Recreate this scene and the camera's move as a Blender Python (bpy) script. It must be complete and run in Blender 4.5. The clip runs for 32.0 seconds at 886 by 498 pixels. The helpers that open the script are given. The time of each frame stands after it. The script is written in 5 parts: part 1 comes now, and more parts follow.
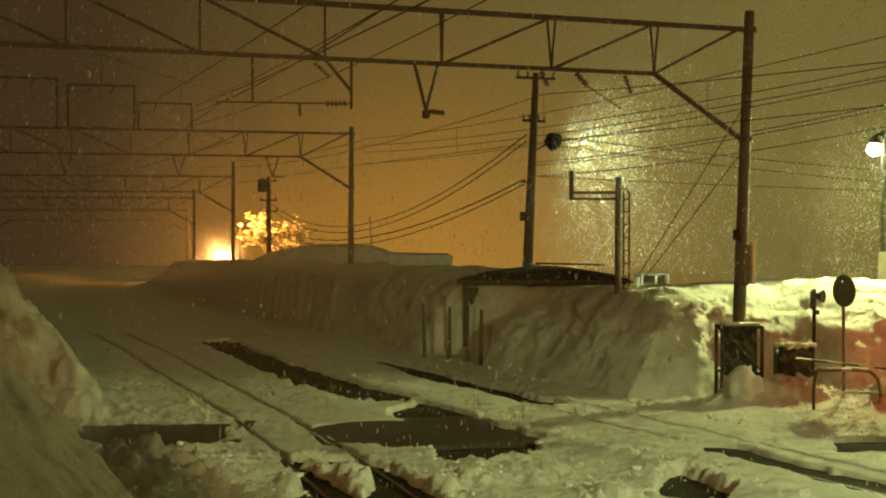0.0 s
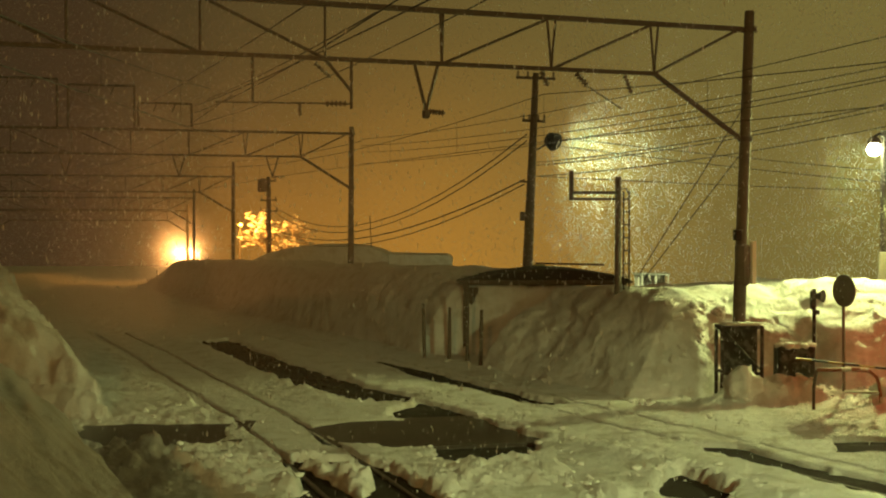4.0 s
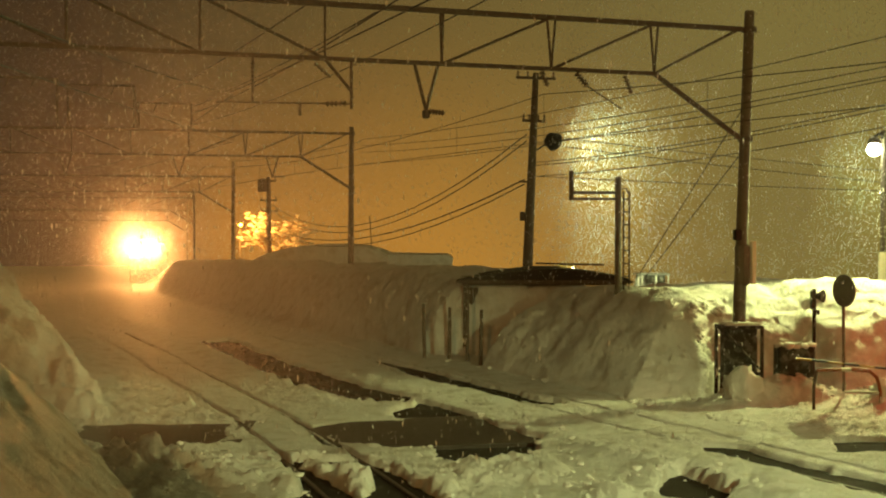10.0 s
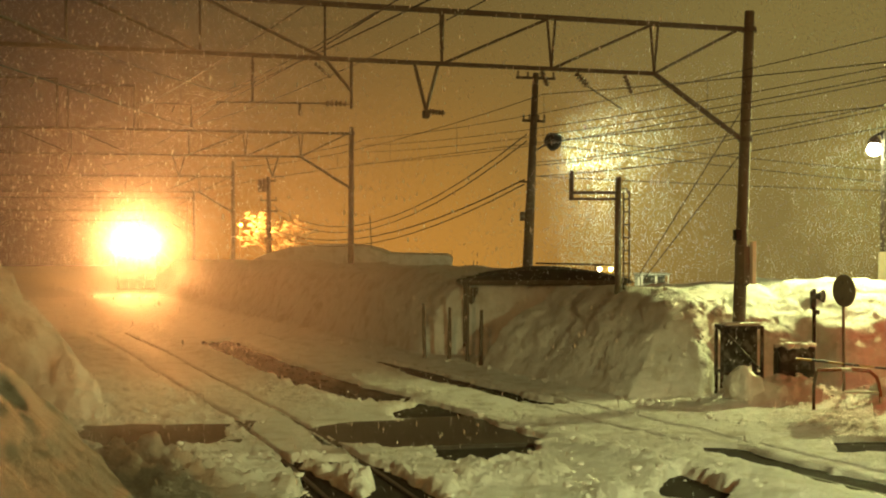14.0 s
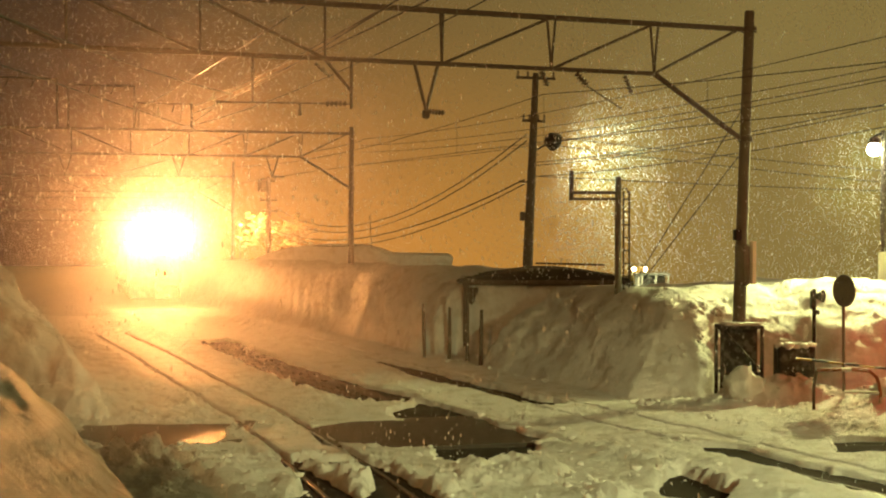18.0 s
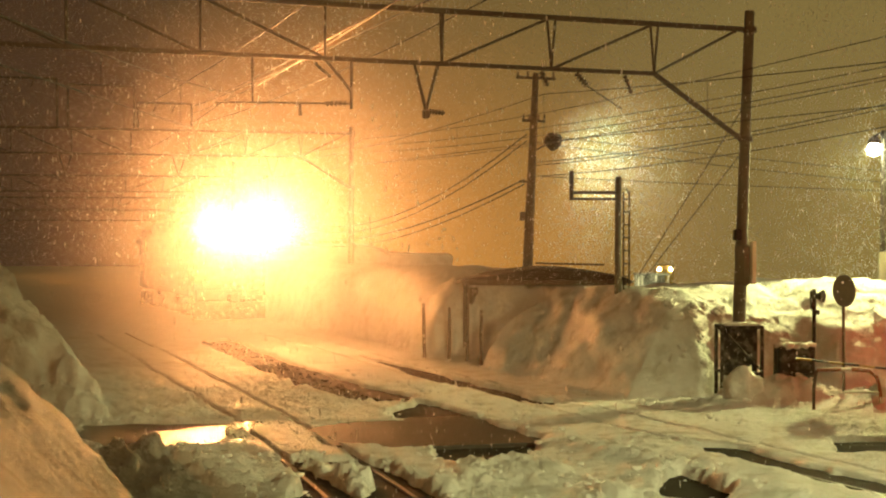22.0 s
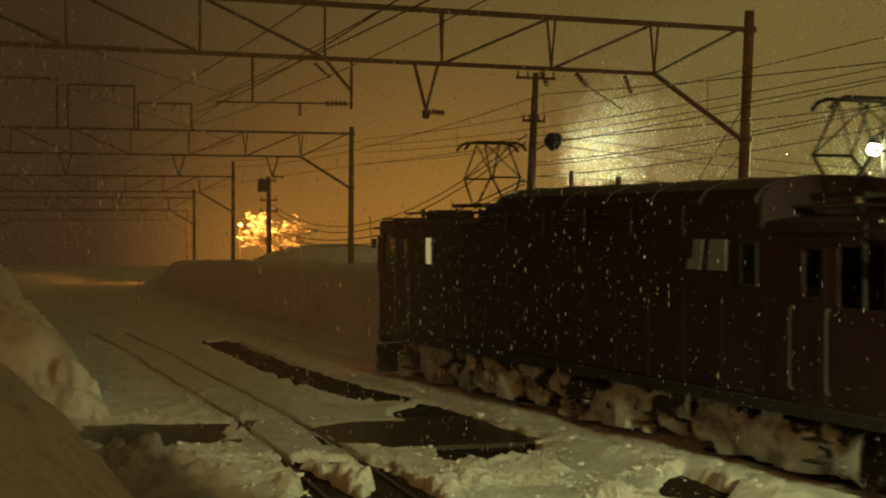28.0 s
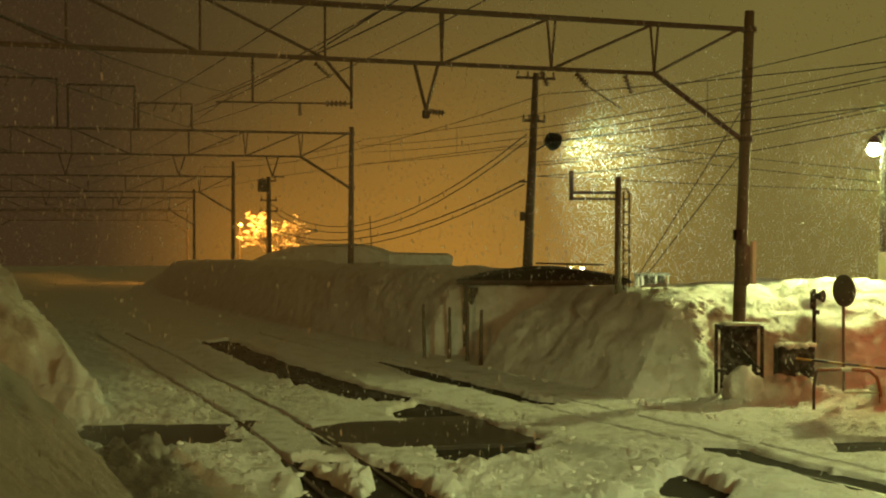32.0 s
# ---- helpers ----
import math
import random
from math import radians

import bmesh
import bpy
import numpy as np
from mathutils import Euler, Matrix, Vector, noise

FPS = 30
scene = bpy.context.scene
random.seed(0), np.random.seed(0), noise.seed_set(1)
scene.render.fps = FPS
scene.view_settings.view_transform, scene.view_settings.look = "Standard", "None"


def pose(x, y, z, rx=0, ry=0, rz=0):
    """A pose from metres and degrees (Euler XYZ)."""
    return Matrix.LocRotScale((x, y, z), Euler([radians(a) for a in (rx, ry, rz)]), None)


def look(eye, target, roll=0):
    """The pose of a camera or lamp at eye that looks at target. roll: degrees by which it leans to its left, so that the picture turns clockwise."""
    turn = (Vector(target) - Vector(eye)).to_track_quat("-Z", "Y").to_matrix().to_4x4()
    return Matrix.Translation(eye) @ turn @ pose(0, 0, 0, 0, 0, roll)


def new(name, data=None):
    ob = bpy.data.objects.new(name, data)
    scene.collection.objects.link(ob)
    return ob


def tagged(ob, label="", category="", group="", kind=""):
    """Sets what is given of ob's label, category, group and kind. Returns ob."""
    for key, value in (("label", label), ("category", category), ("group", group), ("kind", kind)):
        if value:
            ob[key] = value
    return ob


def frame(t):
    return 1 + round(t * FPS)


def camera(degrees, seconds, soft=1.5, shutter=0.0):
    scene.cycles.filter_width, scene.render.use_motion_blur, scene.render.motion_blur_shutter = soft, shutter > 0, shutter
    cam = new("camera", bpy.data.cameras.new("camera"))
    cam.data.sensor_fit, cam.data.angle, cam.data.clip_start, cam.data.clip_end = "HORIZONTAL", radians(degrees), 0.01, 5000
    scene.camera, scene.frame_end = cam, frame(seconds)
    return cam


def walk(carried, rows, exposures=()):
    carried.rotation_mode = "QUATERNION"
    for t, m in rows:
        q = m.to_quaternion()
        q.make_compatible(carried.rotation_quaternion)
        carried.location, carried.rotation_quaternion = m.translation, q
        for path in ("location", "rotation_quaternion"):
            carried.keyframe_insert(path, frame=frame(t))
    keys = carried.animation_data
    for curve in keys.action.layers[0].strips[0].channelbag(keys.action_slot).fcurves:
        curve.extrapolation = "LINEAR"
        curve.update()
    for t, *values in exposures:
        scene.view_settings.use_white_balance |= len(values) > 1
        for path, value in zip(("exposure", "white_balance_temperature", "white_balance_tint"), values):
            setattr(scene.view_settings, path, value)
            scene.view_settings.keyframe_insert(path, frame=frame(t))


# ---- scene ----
# Plan: x to the right, y away from the camera, z up; z = 0 is the rail top at the level crossing.
EYE = (0.0, 0.0, 3.5)
cam = camera(33.3, 32.0, soft=2.1, shutter=0.4)
walk(cam, [(0, look(EYE, (0, 100, 1.86))), (32, look(EYE, (0, 100, 1.86)))],
     exposures=[(0, 0.0, 6500, 9), (6, 0.03, 6500, 11), (9, 0.12, 6500, 14), (13, 0.28, 6500, 19), (19, 0.36, 6500, 30), (22, 0.24, 6500, 31), (24, 0.14, 6500, 23), (25.5, 0.04, 6500, 20), (27, -0.1, 6500, 24),
                (28, -0.18, 6500, 24), (29, -0.2, 6500, 18), (30.5, 0.0, 6500, 11), (32, 0.0, 6500, 9)])

# ---------------------------------------------------------------- world and lamps
world = bpy.data.worlds.new("night_sky")
scene.world = world
world.use_nodes = True
wn, wl = world.node_tree.nodes, world.node_tree.links


def wmath(op, a, b=None, clamp=False):
    n = wn.new("ShaderNodeMath")
    n.operation, n.use_clamp = op, clamp
    for i, v in enumerate((a, b)):
        if v is None:
            continue
        if isinstance(v, (int, float)):
            n.inputs[i].default_value = v
        else:
            wl.new(v, n.inputs[i])
    return n.outputs[0]


def wlobe(direction, power):
    d = wn.new("ShaderNodeVectorMath")
    d.operation = "DOT_PRODUCT"
    wl.new(sky_dir, d.inputs[0])
    d.inputs[1].default_value = Vector(direction).normalized()
    return wmath("POWER", wmath("MAXIMUM", d.outputs["Value"], 0.0), power)


def wtint(value, rgb):
    n = wn.new("ShaderNodeVectorMath")
    n.operation = "SCALE"
    n.inputs[0].default_value = rgb
    wl.new(value, n.inputs["Scale"])
    return n.outputs[0]


def wadd(a, b):
    n = wn.new("ShaderNodeVectorMath")
    n.operation = "ADD"
    wl.new(a, n.inputs[0])
    wl.new(b, n.inputs[1])
    return n.outputs[0]


wtex = wn.new("ShaderNodeTexCoord")
sky_dir = wtex.outputs["Generated"]
wsep = wn.new("ShaderNodeSeparateXYZ")
wl.new(sky_dir, wsep.inputs[0])
# snow cloud lit by the town: dark over the open line, olive towards the mercury lamps, orange over the sodium lamps
side = wmath("ADD", wmath("MULTIPLY", wsep.outputs[0], 2.2), 0.52, True)
sky = wadd(wtint(side, (0.170, 0.133, 0.034)), wtint(wmath("SUBTRACT", 1.0, side), (0.043, 0.024, 0.0095)))
sky = wadd(sky, wtint(wlobe((-0.01, 1, -0.045), 140.0), (0.30, 0.110, 0.004)))
sky = wadd(sky, wtint(wlobe((-0.13, 1, -0.02), 700.0), (0.14, 0.05, 0.002)))
# the glow of the town lies low: the cloud darkens upwards and over the dark country behind
height = wmath("MAXIMUM", wmath("SUBTRACT", wsep.outputs[2], 0.16), 0.0)
dim = wmath("DIVIDE", 1.0, wmath("ADD", 1.0, wmath("MULTIPLY", height, 1.6)))
fade = wn.new("ShaderNodeVectorMath")
fade.operation = "SCALE"
wl.new(sky, fade.inputs[0])
wl.new(dim, fade.inputs["Scale"])
sky = fade.outputs[0]
wback = wn["Background"]
wl.new(sky, wback.inputs["Color"])
wback.inputs["Strength"].default_value = 1.0


def lamp(name, kind, power, colour, m, size=0.1, cone=None, blend=0.6):
    d = bpy.data.lights.new(name, kind)
    d.energy, d.color, d.shadow_soft_size = power, colour, size
    if cone:
        d.spot_size, d.spot_blend = radians(cone), blend
    ob = new(name, d)
    ob.matrix_world = m
    return ob


MERCURY = (0.90, 1.0, 0.32)
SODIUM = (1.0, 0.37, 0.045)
lamp("crossing_street_light", "SPOT", 2100, MERCURY, look((9.47, 32.6, 4.95), (5.6, 26.4, 0.0)), 0.15, 124, 0.4)
lamp("pole_street_light", "SPOT", 9000, (0.92, 1.0, 0.42), look((3.95, 46.0, 5.95), (12, 52, 2.0)), 0.12, 150, 0.8)
# the next two lamps are unseen, added to account for light on the snow
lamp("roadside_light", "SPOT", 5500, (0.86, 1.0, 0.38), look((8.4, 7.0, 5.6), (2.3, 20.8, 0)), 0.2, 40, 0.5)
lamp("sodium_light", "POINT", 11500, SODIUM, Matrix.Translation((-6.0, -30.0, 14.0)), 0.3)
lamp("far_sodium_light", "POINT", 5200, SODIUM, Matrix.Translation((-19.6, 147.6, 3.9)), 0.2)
lamp("warning_light", "POINT", 80, (1.0, 0.12, 0.05), Matrix.Translation((9.4, 27.4, 2.3)), 0.1)

# ---------------------------------------------------------------- materials
MATS = {}


def material(name, rgb, rough=0.6, metal=0.0, vary=0.25, scale=4.0, bump=0.2, bump_scale=30.0, dirt=None, dirt_scale=1.2,
             dirt_at=0.55, emit=None, power=0.0, spec=0.5, rnd=0.0):
    """A plain procedural surface: base colour with two scales of variation, stains and fine relief."""
    m = bpy.data.materials.new(name)
    m.use_nodes = True
    n, l = m.node_tree.nodes, m.node_tree.links
    b = n["Principled BSDF"]
    b.inputs["Roughness"].default_value, b.inputs["Metallic"].default_value = rough, metal
    b.inputs["Specular IOR Level"].default_value = spec
    tc = n.new("ShaderNodeTexCoord")
    co = tc.outputs["Object"]

    def noise_tex(s, detail=5.0):
        t = n.new("ShaderNodeTexNoise")
        t.inputs["Scale"].default_value, t.inputs["Detail"].default_value = s, detail
        l.new(co, t.inputs["Vector"])
        return t.outputs["Fac"]

    def mixed(fac, a, c):
        x = n.new("ShaderNodeMix")
        x.data_type = "RGBA"
        l.new(fac, x.inputs[0])
        for v, i in ((a, 6), (c, 7)):
            if isinstance(v, tuple):
                x.inputs[i].default_value = (*v, 1)
            else:
                l.new(v, x.inputs[i])
        return x.outputs[2]

    lo, hi = tuple(c * (1 - vary) for c in rgb), tuple(min(1, c * (1 + vary)) for c in rgb)
    col = mixed(noise_tex(scale), lo, hi)
    if dirt:
        r = n.new("ShaderNodeValToRGB")
        r.color_ramp.elements[0].position, r.color_ramp.elements[1].position = dirt_at, min(1, dirt_at + 0.14)
        l.new(noise_tex(dirt_scale, 8.0), r.inputs[0])
        col = mixed(r.outputs[0], col, dirt)
    if rnd:
        oi = n.new("ShaderNodeObjectInfo")
        h = n.new("ShaderNodeHueSaturation")
        mr = n.new("ShaderNodeMapRange")
        l.new(oi.outputs["Random"], mr.inputs[0])
        mr.inputs[3].default_value, mr.inputs[4].default_value = 1 - rnd, 1 + rnd
        l.new(mr.outputs[0], h.inputs["Value"])
        l.new(col, h.inputs["Color"])
        col = h.outputs[0]
    l.new(col, b.inputs["Base Color"])
    if bump:
        bp = n.new("ShaderNodeBump")
        bp.inputs["Strength"].default_value, bp.inputs["Distance"].default_value = bump, 0.02
        l.new(noise_tex(bump_scale, 6.0), bp.inputs["Height"])
        l.new(bp.outputs[0], b.inputs["Normal"])
    if emit:
        b.inputs["Emission Color"].default_value, b.inputs["Emission Strength"].default_value = (*emit, 1), power
    MATS[name] = m
    return m


SNOW = material("snow", (0.80, 0.81, 0.82), 0.62, vary=0.10, scale=7.0, bump=0.55, bump_scale=9.0, dirt=(0.67, 0.66, 0.64), dirt_scale=2.2, dirt_at=0.50, spec=0.3)


def snow_relief(m, coarse, fine):
    """Adds crumbs and grain to a snow material."""
    n, l = m.node_tree.nodes, m.node_tree.links
    tc = n.new("ShaderNodeTexCoord")
    last = None
    for scale, dist, strength, kind in ((coarse, 0.16, 0.7, "ShaderNodeTexNoise"), (coarse * 3.4, 0.06, 0.6, "ShaderNodeTexNoise"), (fine * 0.7, 0.03, 0.8, "ShaderNodeTexNoise")):
        t, b = n.new(kind), n.new("ShaderNodeBump")
        t.inputs["Scale"].default_value = scale
        if kind == "ShaderNodeTexNoise":
            t.inputs["Detail"].default_value, t.inputs["Roughness"].default_value = 7.0, 0.65
        l.new(tc.outputs["Object"], t.inputs["Vector"])
        l.new(t.outputs[0], b.inputs["Height"])
        b.inputs["Distance"].default_value, b.inputs["Strength"].default_value = dist, strength
        if last:
            l.new(last, b.inputs["Normal"])
        last = b.outputs[0]
    l.new(last, n["Principled BSDF"].inputs["Normal"])


snow_relief(SNOW, 3.4, 52.0)
CLOD = material("packed_snow", (0.74, 0.75, 0.76), 0.6, vary=0.12, scale=6.0, bump=0.6, bump_scale=22.0, spec=0.3, rnd=0.08)
WET = material("wet_asphalt", (0.036, 0.027, 0.020), 0.9, vary=0.35, scale=3.0, bump=1.0, bump_scale=14.0, spec=0.08, dirt=(0.085, 0.07, 0.058), dirt_scale=2.6, dirt_at=0.60)
SLAB = material("asphalt_deck", (0.045, 0.032, 0.024), 0.34, vary=0.3, scale=2.0, bump=1.0, bump_scale=24.0, spec=0.3, dirt=(0.085, 0.068, 0.055), dirt_scale=1.1, dirt_at=0.56)
RAIL = material("rail_steel", (0.17, 0.15, 0.13), 0.5, 0.8, vary=0.2, scale=8.0, bump=0.1)
RUST = material("rusty_rail", (0.11, 0.075, 0.055), 0.38, 0.6, vary=0.35, scale=10.0, bump=0.4)
CONCRETE = material("concrete", (0.16, 0.14, 0.115), 0.8, vary=0.22, scale=5.0, bump=0.35, bump_scale=45.0, dirt=(0.09, 0.08, 0.07), dirt_scale=2.5, dirt_at=0.56)
STEEL = material("galvanised_steel", (0.12, 0.105, 0.09), 0.65, 0.2, vary=0.25, scale=9.0, bump=0.2, dirt=(0.07, 0.045, 0.03), dirt_scale=5.0, dirt_at=0.6)
BLACK = material("black_iron", (0.022, 0.020, 0.018), 0.6, 0.2, vary=0.35, scale=7.0, bump=0.25)
FROST = material("frosted_iron", (0.030, 0.027, 0.024), 0.7, 0.1, vary=0.35, scale=7.0, bump=0.6, bump_scale=20.0, dirt=(0.12, 0.115, 0.105), dirt_scale=7.0, dirt_at=0.48)
WIRE = material("wire", (0.035, 0.03, 0.026), 0.42, 0.5, vary=0.2, scale=5.0, bump=0)
PORCELAIN = material("porcelain", (0.20, 0.17, 0.14), 0.25, vary=0.15, bump=0)
WOOD = material("weathered_wood", (0.13, 0.105, 0.08), 0.85, vary=0.35, scale=6.0, bump=0.5, bump_scale=35.0)
LOCO = material("dark_red_paint", (0.031, 0.014, 0.020), 0.5, spec=0.25, vary=0.2, scale=1.6, bump=0.1, bump_scale=50.0, dirt=(0.02, 0.013, 0.012), dirt_scale=1.4, dirt_at=0.56)
ROOF = material("sooty_roof", (0.035, 0.031, 0.030), 0.7, vary=0.3, scale=3.0, bump=0.3, dirt=(0.14, 0.135, 0.13), dirt_scale=1.3, dirt_at=0.60)
UNDER = material("underframe_black", (0.020, 0.018, 0.017), 0.75, vary=0.4, scale=5.0, bump=0.4)
EMBLEM = material("faded_white_paint", (0.17, 0.165, 0.16), 0.6, vary=0.2, bump=0.1)
CRUST = material("frozen_spray", (0.36, 0.38, 0.36), 0.7, vary=0.3, scale=5.0, bump=0.8, bump_scale=16.0, dirt=(0.16, 0.15, 0.14), dirt_scale=2.6, dirt_at=0.50)
# snow on the nose: dim warm headlight glow is put into the ochre
GLOW_SNOW = material("glow_tinted_snow", (0.29, 0.21, 0.125), 0.75, vary=0.35, scale=3.0, bump=0.8, bump_scale=14.0, dirt=(0.13, 0.09, 0.06), dirt_scale=2.2, dirt_at=0.48)
WHITE = material("white_paint", (0.62, 0.62, 0.60), 0.5, vary=0.1, bump=0.1)
GREY = material("grey_paint", (0.22, 0.23, 0.21), 0.55, vary=0.15, bump=0.15, dirt=(0.12, 0.11, 0.1), dirt_scale=3.0)
PALE = material("pale_paint", (0.74, 0.74, 0.62), 0.55, vary=0.12, bump=0.1)
SIGN = material("sign_back", (0.17, 0.145, 0.115), 0.55, 0.3, vary=0.25, scale=8.0, bump=0.15)
YELLOW = material("yellow_paint", (0.36, 0.26, 0.05), 0.5, vary=0.15, bump=0.1)
ORANGE = material("orange_paint", (0.26, 0.085, 0.035), 0.5, vary=0.15, bump=0.1)
BARK = material("bark", (0.08, 0.06, 0.045), 0.9, vary=0.3, scale=8.0, bump=0.4)
# hut roof snow: its unlit shade is put into this dark colour
SHADED_ROOF = material("shaded_roof_snow", (0.045, 0.038, 0.03), 0.85, vary=0.4, scale=3.0, bump=0.6, bump_scale=12.0, dirt=(0.16, 0.155, 0.14), dirt_scale=2.4, dirt_at=0.66)
TWIG = material("snowy_twig", (0.35, 0.32, 0.28), 0.8, vary=0.3, scale=8.0, bump=0.2)
HEAD = material("headlight_glow", (1, 0.9, 0.7), 0.3, bump=0, emit=(1.0, 0.42, 0.105), power=64000.0)
# added ring round the mouth: gives the recessed headlight its glare from the side
RING = material("headlight_glare_ring", (1, 0.9, 0.7), 0.3, bump=0, emit=(1.0, 0.6, 0.25), power=260.0)
TAIL = material("tail_lamp_glow", (0.4, 0.02, 0.01), 0.3, bump=0, emit=(1.0, 0.06, 0.03), power=25.0)
CABLIT = material("lit_cab_glass", (0.6, 0.6, 0.4), 0.3, bump=0, emit=(0.9, 0.82, 0.3), power=0.4)
BULB = material("mercury_bulb", (0.9, 1, 0.8), 0.3, bump=0, emit=(0.9, 1.0, 0.55), power=60.0)
SODBULB = material("sodium_bulb", (1, 0.7, 0.3), 0.3, bump=0, emit=(1.0, 0.5, 0.06), power=14.0)
CARLIT = material("vehicle_lamp", (1, 0.9, 0.7), 0.3, bump=0, emit=(1.0, 0.85, 0.5), power=30.0)


def glass_material():
    m = bpy.data.materials.new("glass")
    m.use_nodes = True
    b = m.node_tree.nodes["Principled BSDF"]
    b.inputs["Base Color"].default_value = (0.34, 0.37, 0.35, 1)
    b.inputs["Roughness"].default_value = 0.05
    b.inputs["Transmission Weight"].default_value = 1.0
    b.inputs["IOR"].default_value = 1.1
    return m


def flake_material(name, through_light=0.5, onward=0.0):
    """Snow crystals: white, letting about half of the light through; onward: the share that passes on almost straight, as in ice."""
    m = bpy.data.materials.new(name)
    m.use_nodes = True
    n, l = m.node_tree.nodes, m.node_tree.links
    n.remove(n["Principled BSDF"])
    d, t, x = n.new("ShaderNodeBsdfDiffuse"), n.new("ShaderNodeBsdfTranslucent"), n.new("ShaderNodeMixShader")
    for s in (d, t):
        s.inputs["Color"].default_value = (0.88, 0.88, 0.88, 1)
    x.inputs[0].default_value = through_light
    l.new(d.outputs[0], x.inputs[1])
    l.new(t.outputs[0], x.inputs[2])
    if onward:
        bent, both = n.new("ShaderNodeBsdfRefraction"), n.new("ShaderNodeMixShader")
        bent.inputs["Roughness"].default_value, bent.inputs["IOR"].default_value = 0.78, 1.25
        both.inputs[0].default_value = onward
        l.new(x.outputs[0], both.inputs[1])
        l.new(bent.outputs[0], both.inputs[2])
        x = both
    l.new(x.outputs[0], n["Material Output"].inputs["Surface"])
    return m


def mist_material(thick):
    """Added sheets that give the headlights their glow in the snow: they scatter a little of the light and let the rest
    pass, thinning out from the axis.
    """
    m = flake_material("headlight_haze")
    n, l = m.node_tree.nodes, m.node_tree.links
    scatter = n["Material Output"].inputs["Surface"].links[0].from_socket

    def calc(op, a, b, clamp=False):
        k = n.new("ShaderNodeMath")
        k.operation, k.use_clamp = op, clamp
        for i, v in enumerate((a, b)):
            if isinstance(v, (int, float)):
                k.inputs[i].default_value = v
            else:
                l.new(v, k.inputs[i])
        return k.outputs[0]

    tc, sp, tex = n.new("ShaderNodeTexCoord"), n.new("ShaderNodeSeparateXYZ"), n.new("ShaderNodeTexNoise")
    l.new(tc.outputs["Object"], sp.inputs[0])
    l.new(tc.outputs["Object"], tex.inputs["Vector"])
    tex.inputs["Scale"].default_value, tex.inputs["Detail"].default_value = 0.45, 5.0
    up = calc("SUBTRACT", sp.outputs[2], 3.47)
    out = calc("MULTIPLY", sp.outputs[1], 0.55)
    far = calc("SQRT", calc("ADD", calc("MULTIPLY", out, out), calc("MULTIPLY", up, up)), 0)
    ahead = calc("SUBTRACT", sp.outputs[0], 8.85)
    reach = calc("ADD", calc("MULTIPLY", calc("ADD", calc("MULTIPLY", ahead, 0.009), 0.22), ahead), 0.62)
    fade = calc("POWER", calc("SUBTRACT", 1.0, calc("DIVIDE", far, reach), True), 1.05)
    cloud = calc("ADD", calc("MULTIPLY", tex.outputs["Fac"], 1.6), 0.2)
    fade = calc("MULTIPLY", fade, calc("ADD", calc("MULTIPLY", calc("DIVIDE", ahead, 7.0, True), 0.25), 0.75))
    # ice grains throw most light on ahead
    bent, both = n.new("ShaderNodeBsdfRefraction"), n.new("ShaderNodeMixShader")
    bent.inputs["Roughness"].default_value, bent.inputs["IOR"].default_value = 0.74, 1.33
    both.inputs[0].default_value = 0.25
    l.new(scatter, both.inputs[1])
    l.new(bent.outputs[0], both.inputs[2])
    scatter = both.outputs[0]
    x, clear = n.new("ShaderNodeMixShader"), n.new("ShaderNodeBsdfTransparent")
    l.new(calc("MULTIPLY", calc("MULTIPLY", fade, cloud), thick, True), x.inputs[0])
    l.new(clear.outputs[0], x.inputs[1])
    l.new(scatter, x.inputs[2])
    l.new(x.outputs[0], n["Material Output"].inputs["Surface"])
    return m


def haze_material(thick, x0, x1):
    """Haze of fine snow and the lamp glow in it, built as added sheets: they scatter a little light, thin near the
    ground, over the track and towards the street.
    """
    m = flake_material("snow_haze", 0.7, 0.62)
    n, l = m.node_tree.nodes, m.node_tree.links
    scatter = n["Material Output"].inputs["Surface"].links[0].from_socket
    tc, sp, tex = n.new("ShaderNodeTexCoord"), n.new("ShaderNodeSeparateXYZ"), n.new("ShaderNodeTexNoise")
    l.new(tc.outputs["Object"], sp.inputs[0])
    l.new(tc.outputs["Object"], tex.inputs["Vector"])
    tex.inputs["Scale"].default_value, tex.inputs["Detail"].default_value = 0.16, 4.0

    def eased(v, a, b, lo, hi):
        k = n.new("ShaderNodeMapRange")
        k.interpolation_type = "SMOOTHSTEP"
        l.new(v, k.inputs[0])
        for i, value in enumerate((a, b, lo, hi)):
            k.inputs[i + 1].default_value = value
        return k.outputs[0]

    def times(a, b):
        k = n.new("ShaderNodeMath")
        k.operation = "MULTIPLY"
        l.new(a, k.inputs[0])
        l.new(b, k.inputs[1])
        return k.outputs[0]

    size = n.new("ShaderNodeVectorMath")
    size.operation = "LENGTH"
    l.new(tc.outputs["Object"], size.inputs[0])
    amount = times(times(eased(sp.outputs[0], x0, x1, thick, 0.0), eased(sp.outputs[2], -3.4, 1.0, 0.1, 1.0)), eased(tex.outputs["Fac"], 0.25, 0.75, 0.6, 1.4))
    amount = times(amount, eased(size.outputs["Value"], 5.0, 15.0, 0.0, 1.0))
    x, clear = n.new("ShaderNodeMixShader"), n.new("ShaderNodeBsdfTransparent")
    l.new(amount, x.inputs[0])
    l.new(clear.outputs[0], x.inputs[1])
    l.new(scatter, x.inputs[2])
    l.new(x.outputs[0], n["Material Output"].inputs["Surface"])
    return m


GLASS = glass_material()
FLAKE = flake_material("snow_flake", 0.55)
MIST = mist_material(0.078)
HAZES = haze_material(0.085, -23.0, -11.5), haze_material(0.06, 2.0, 16.0)


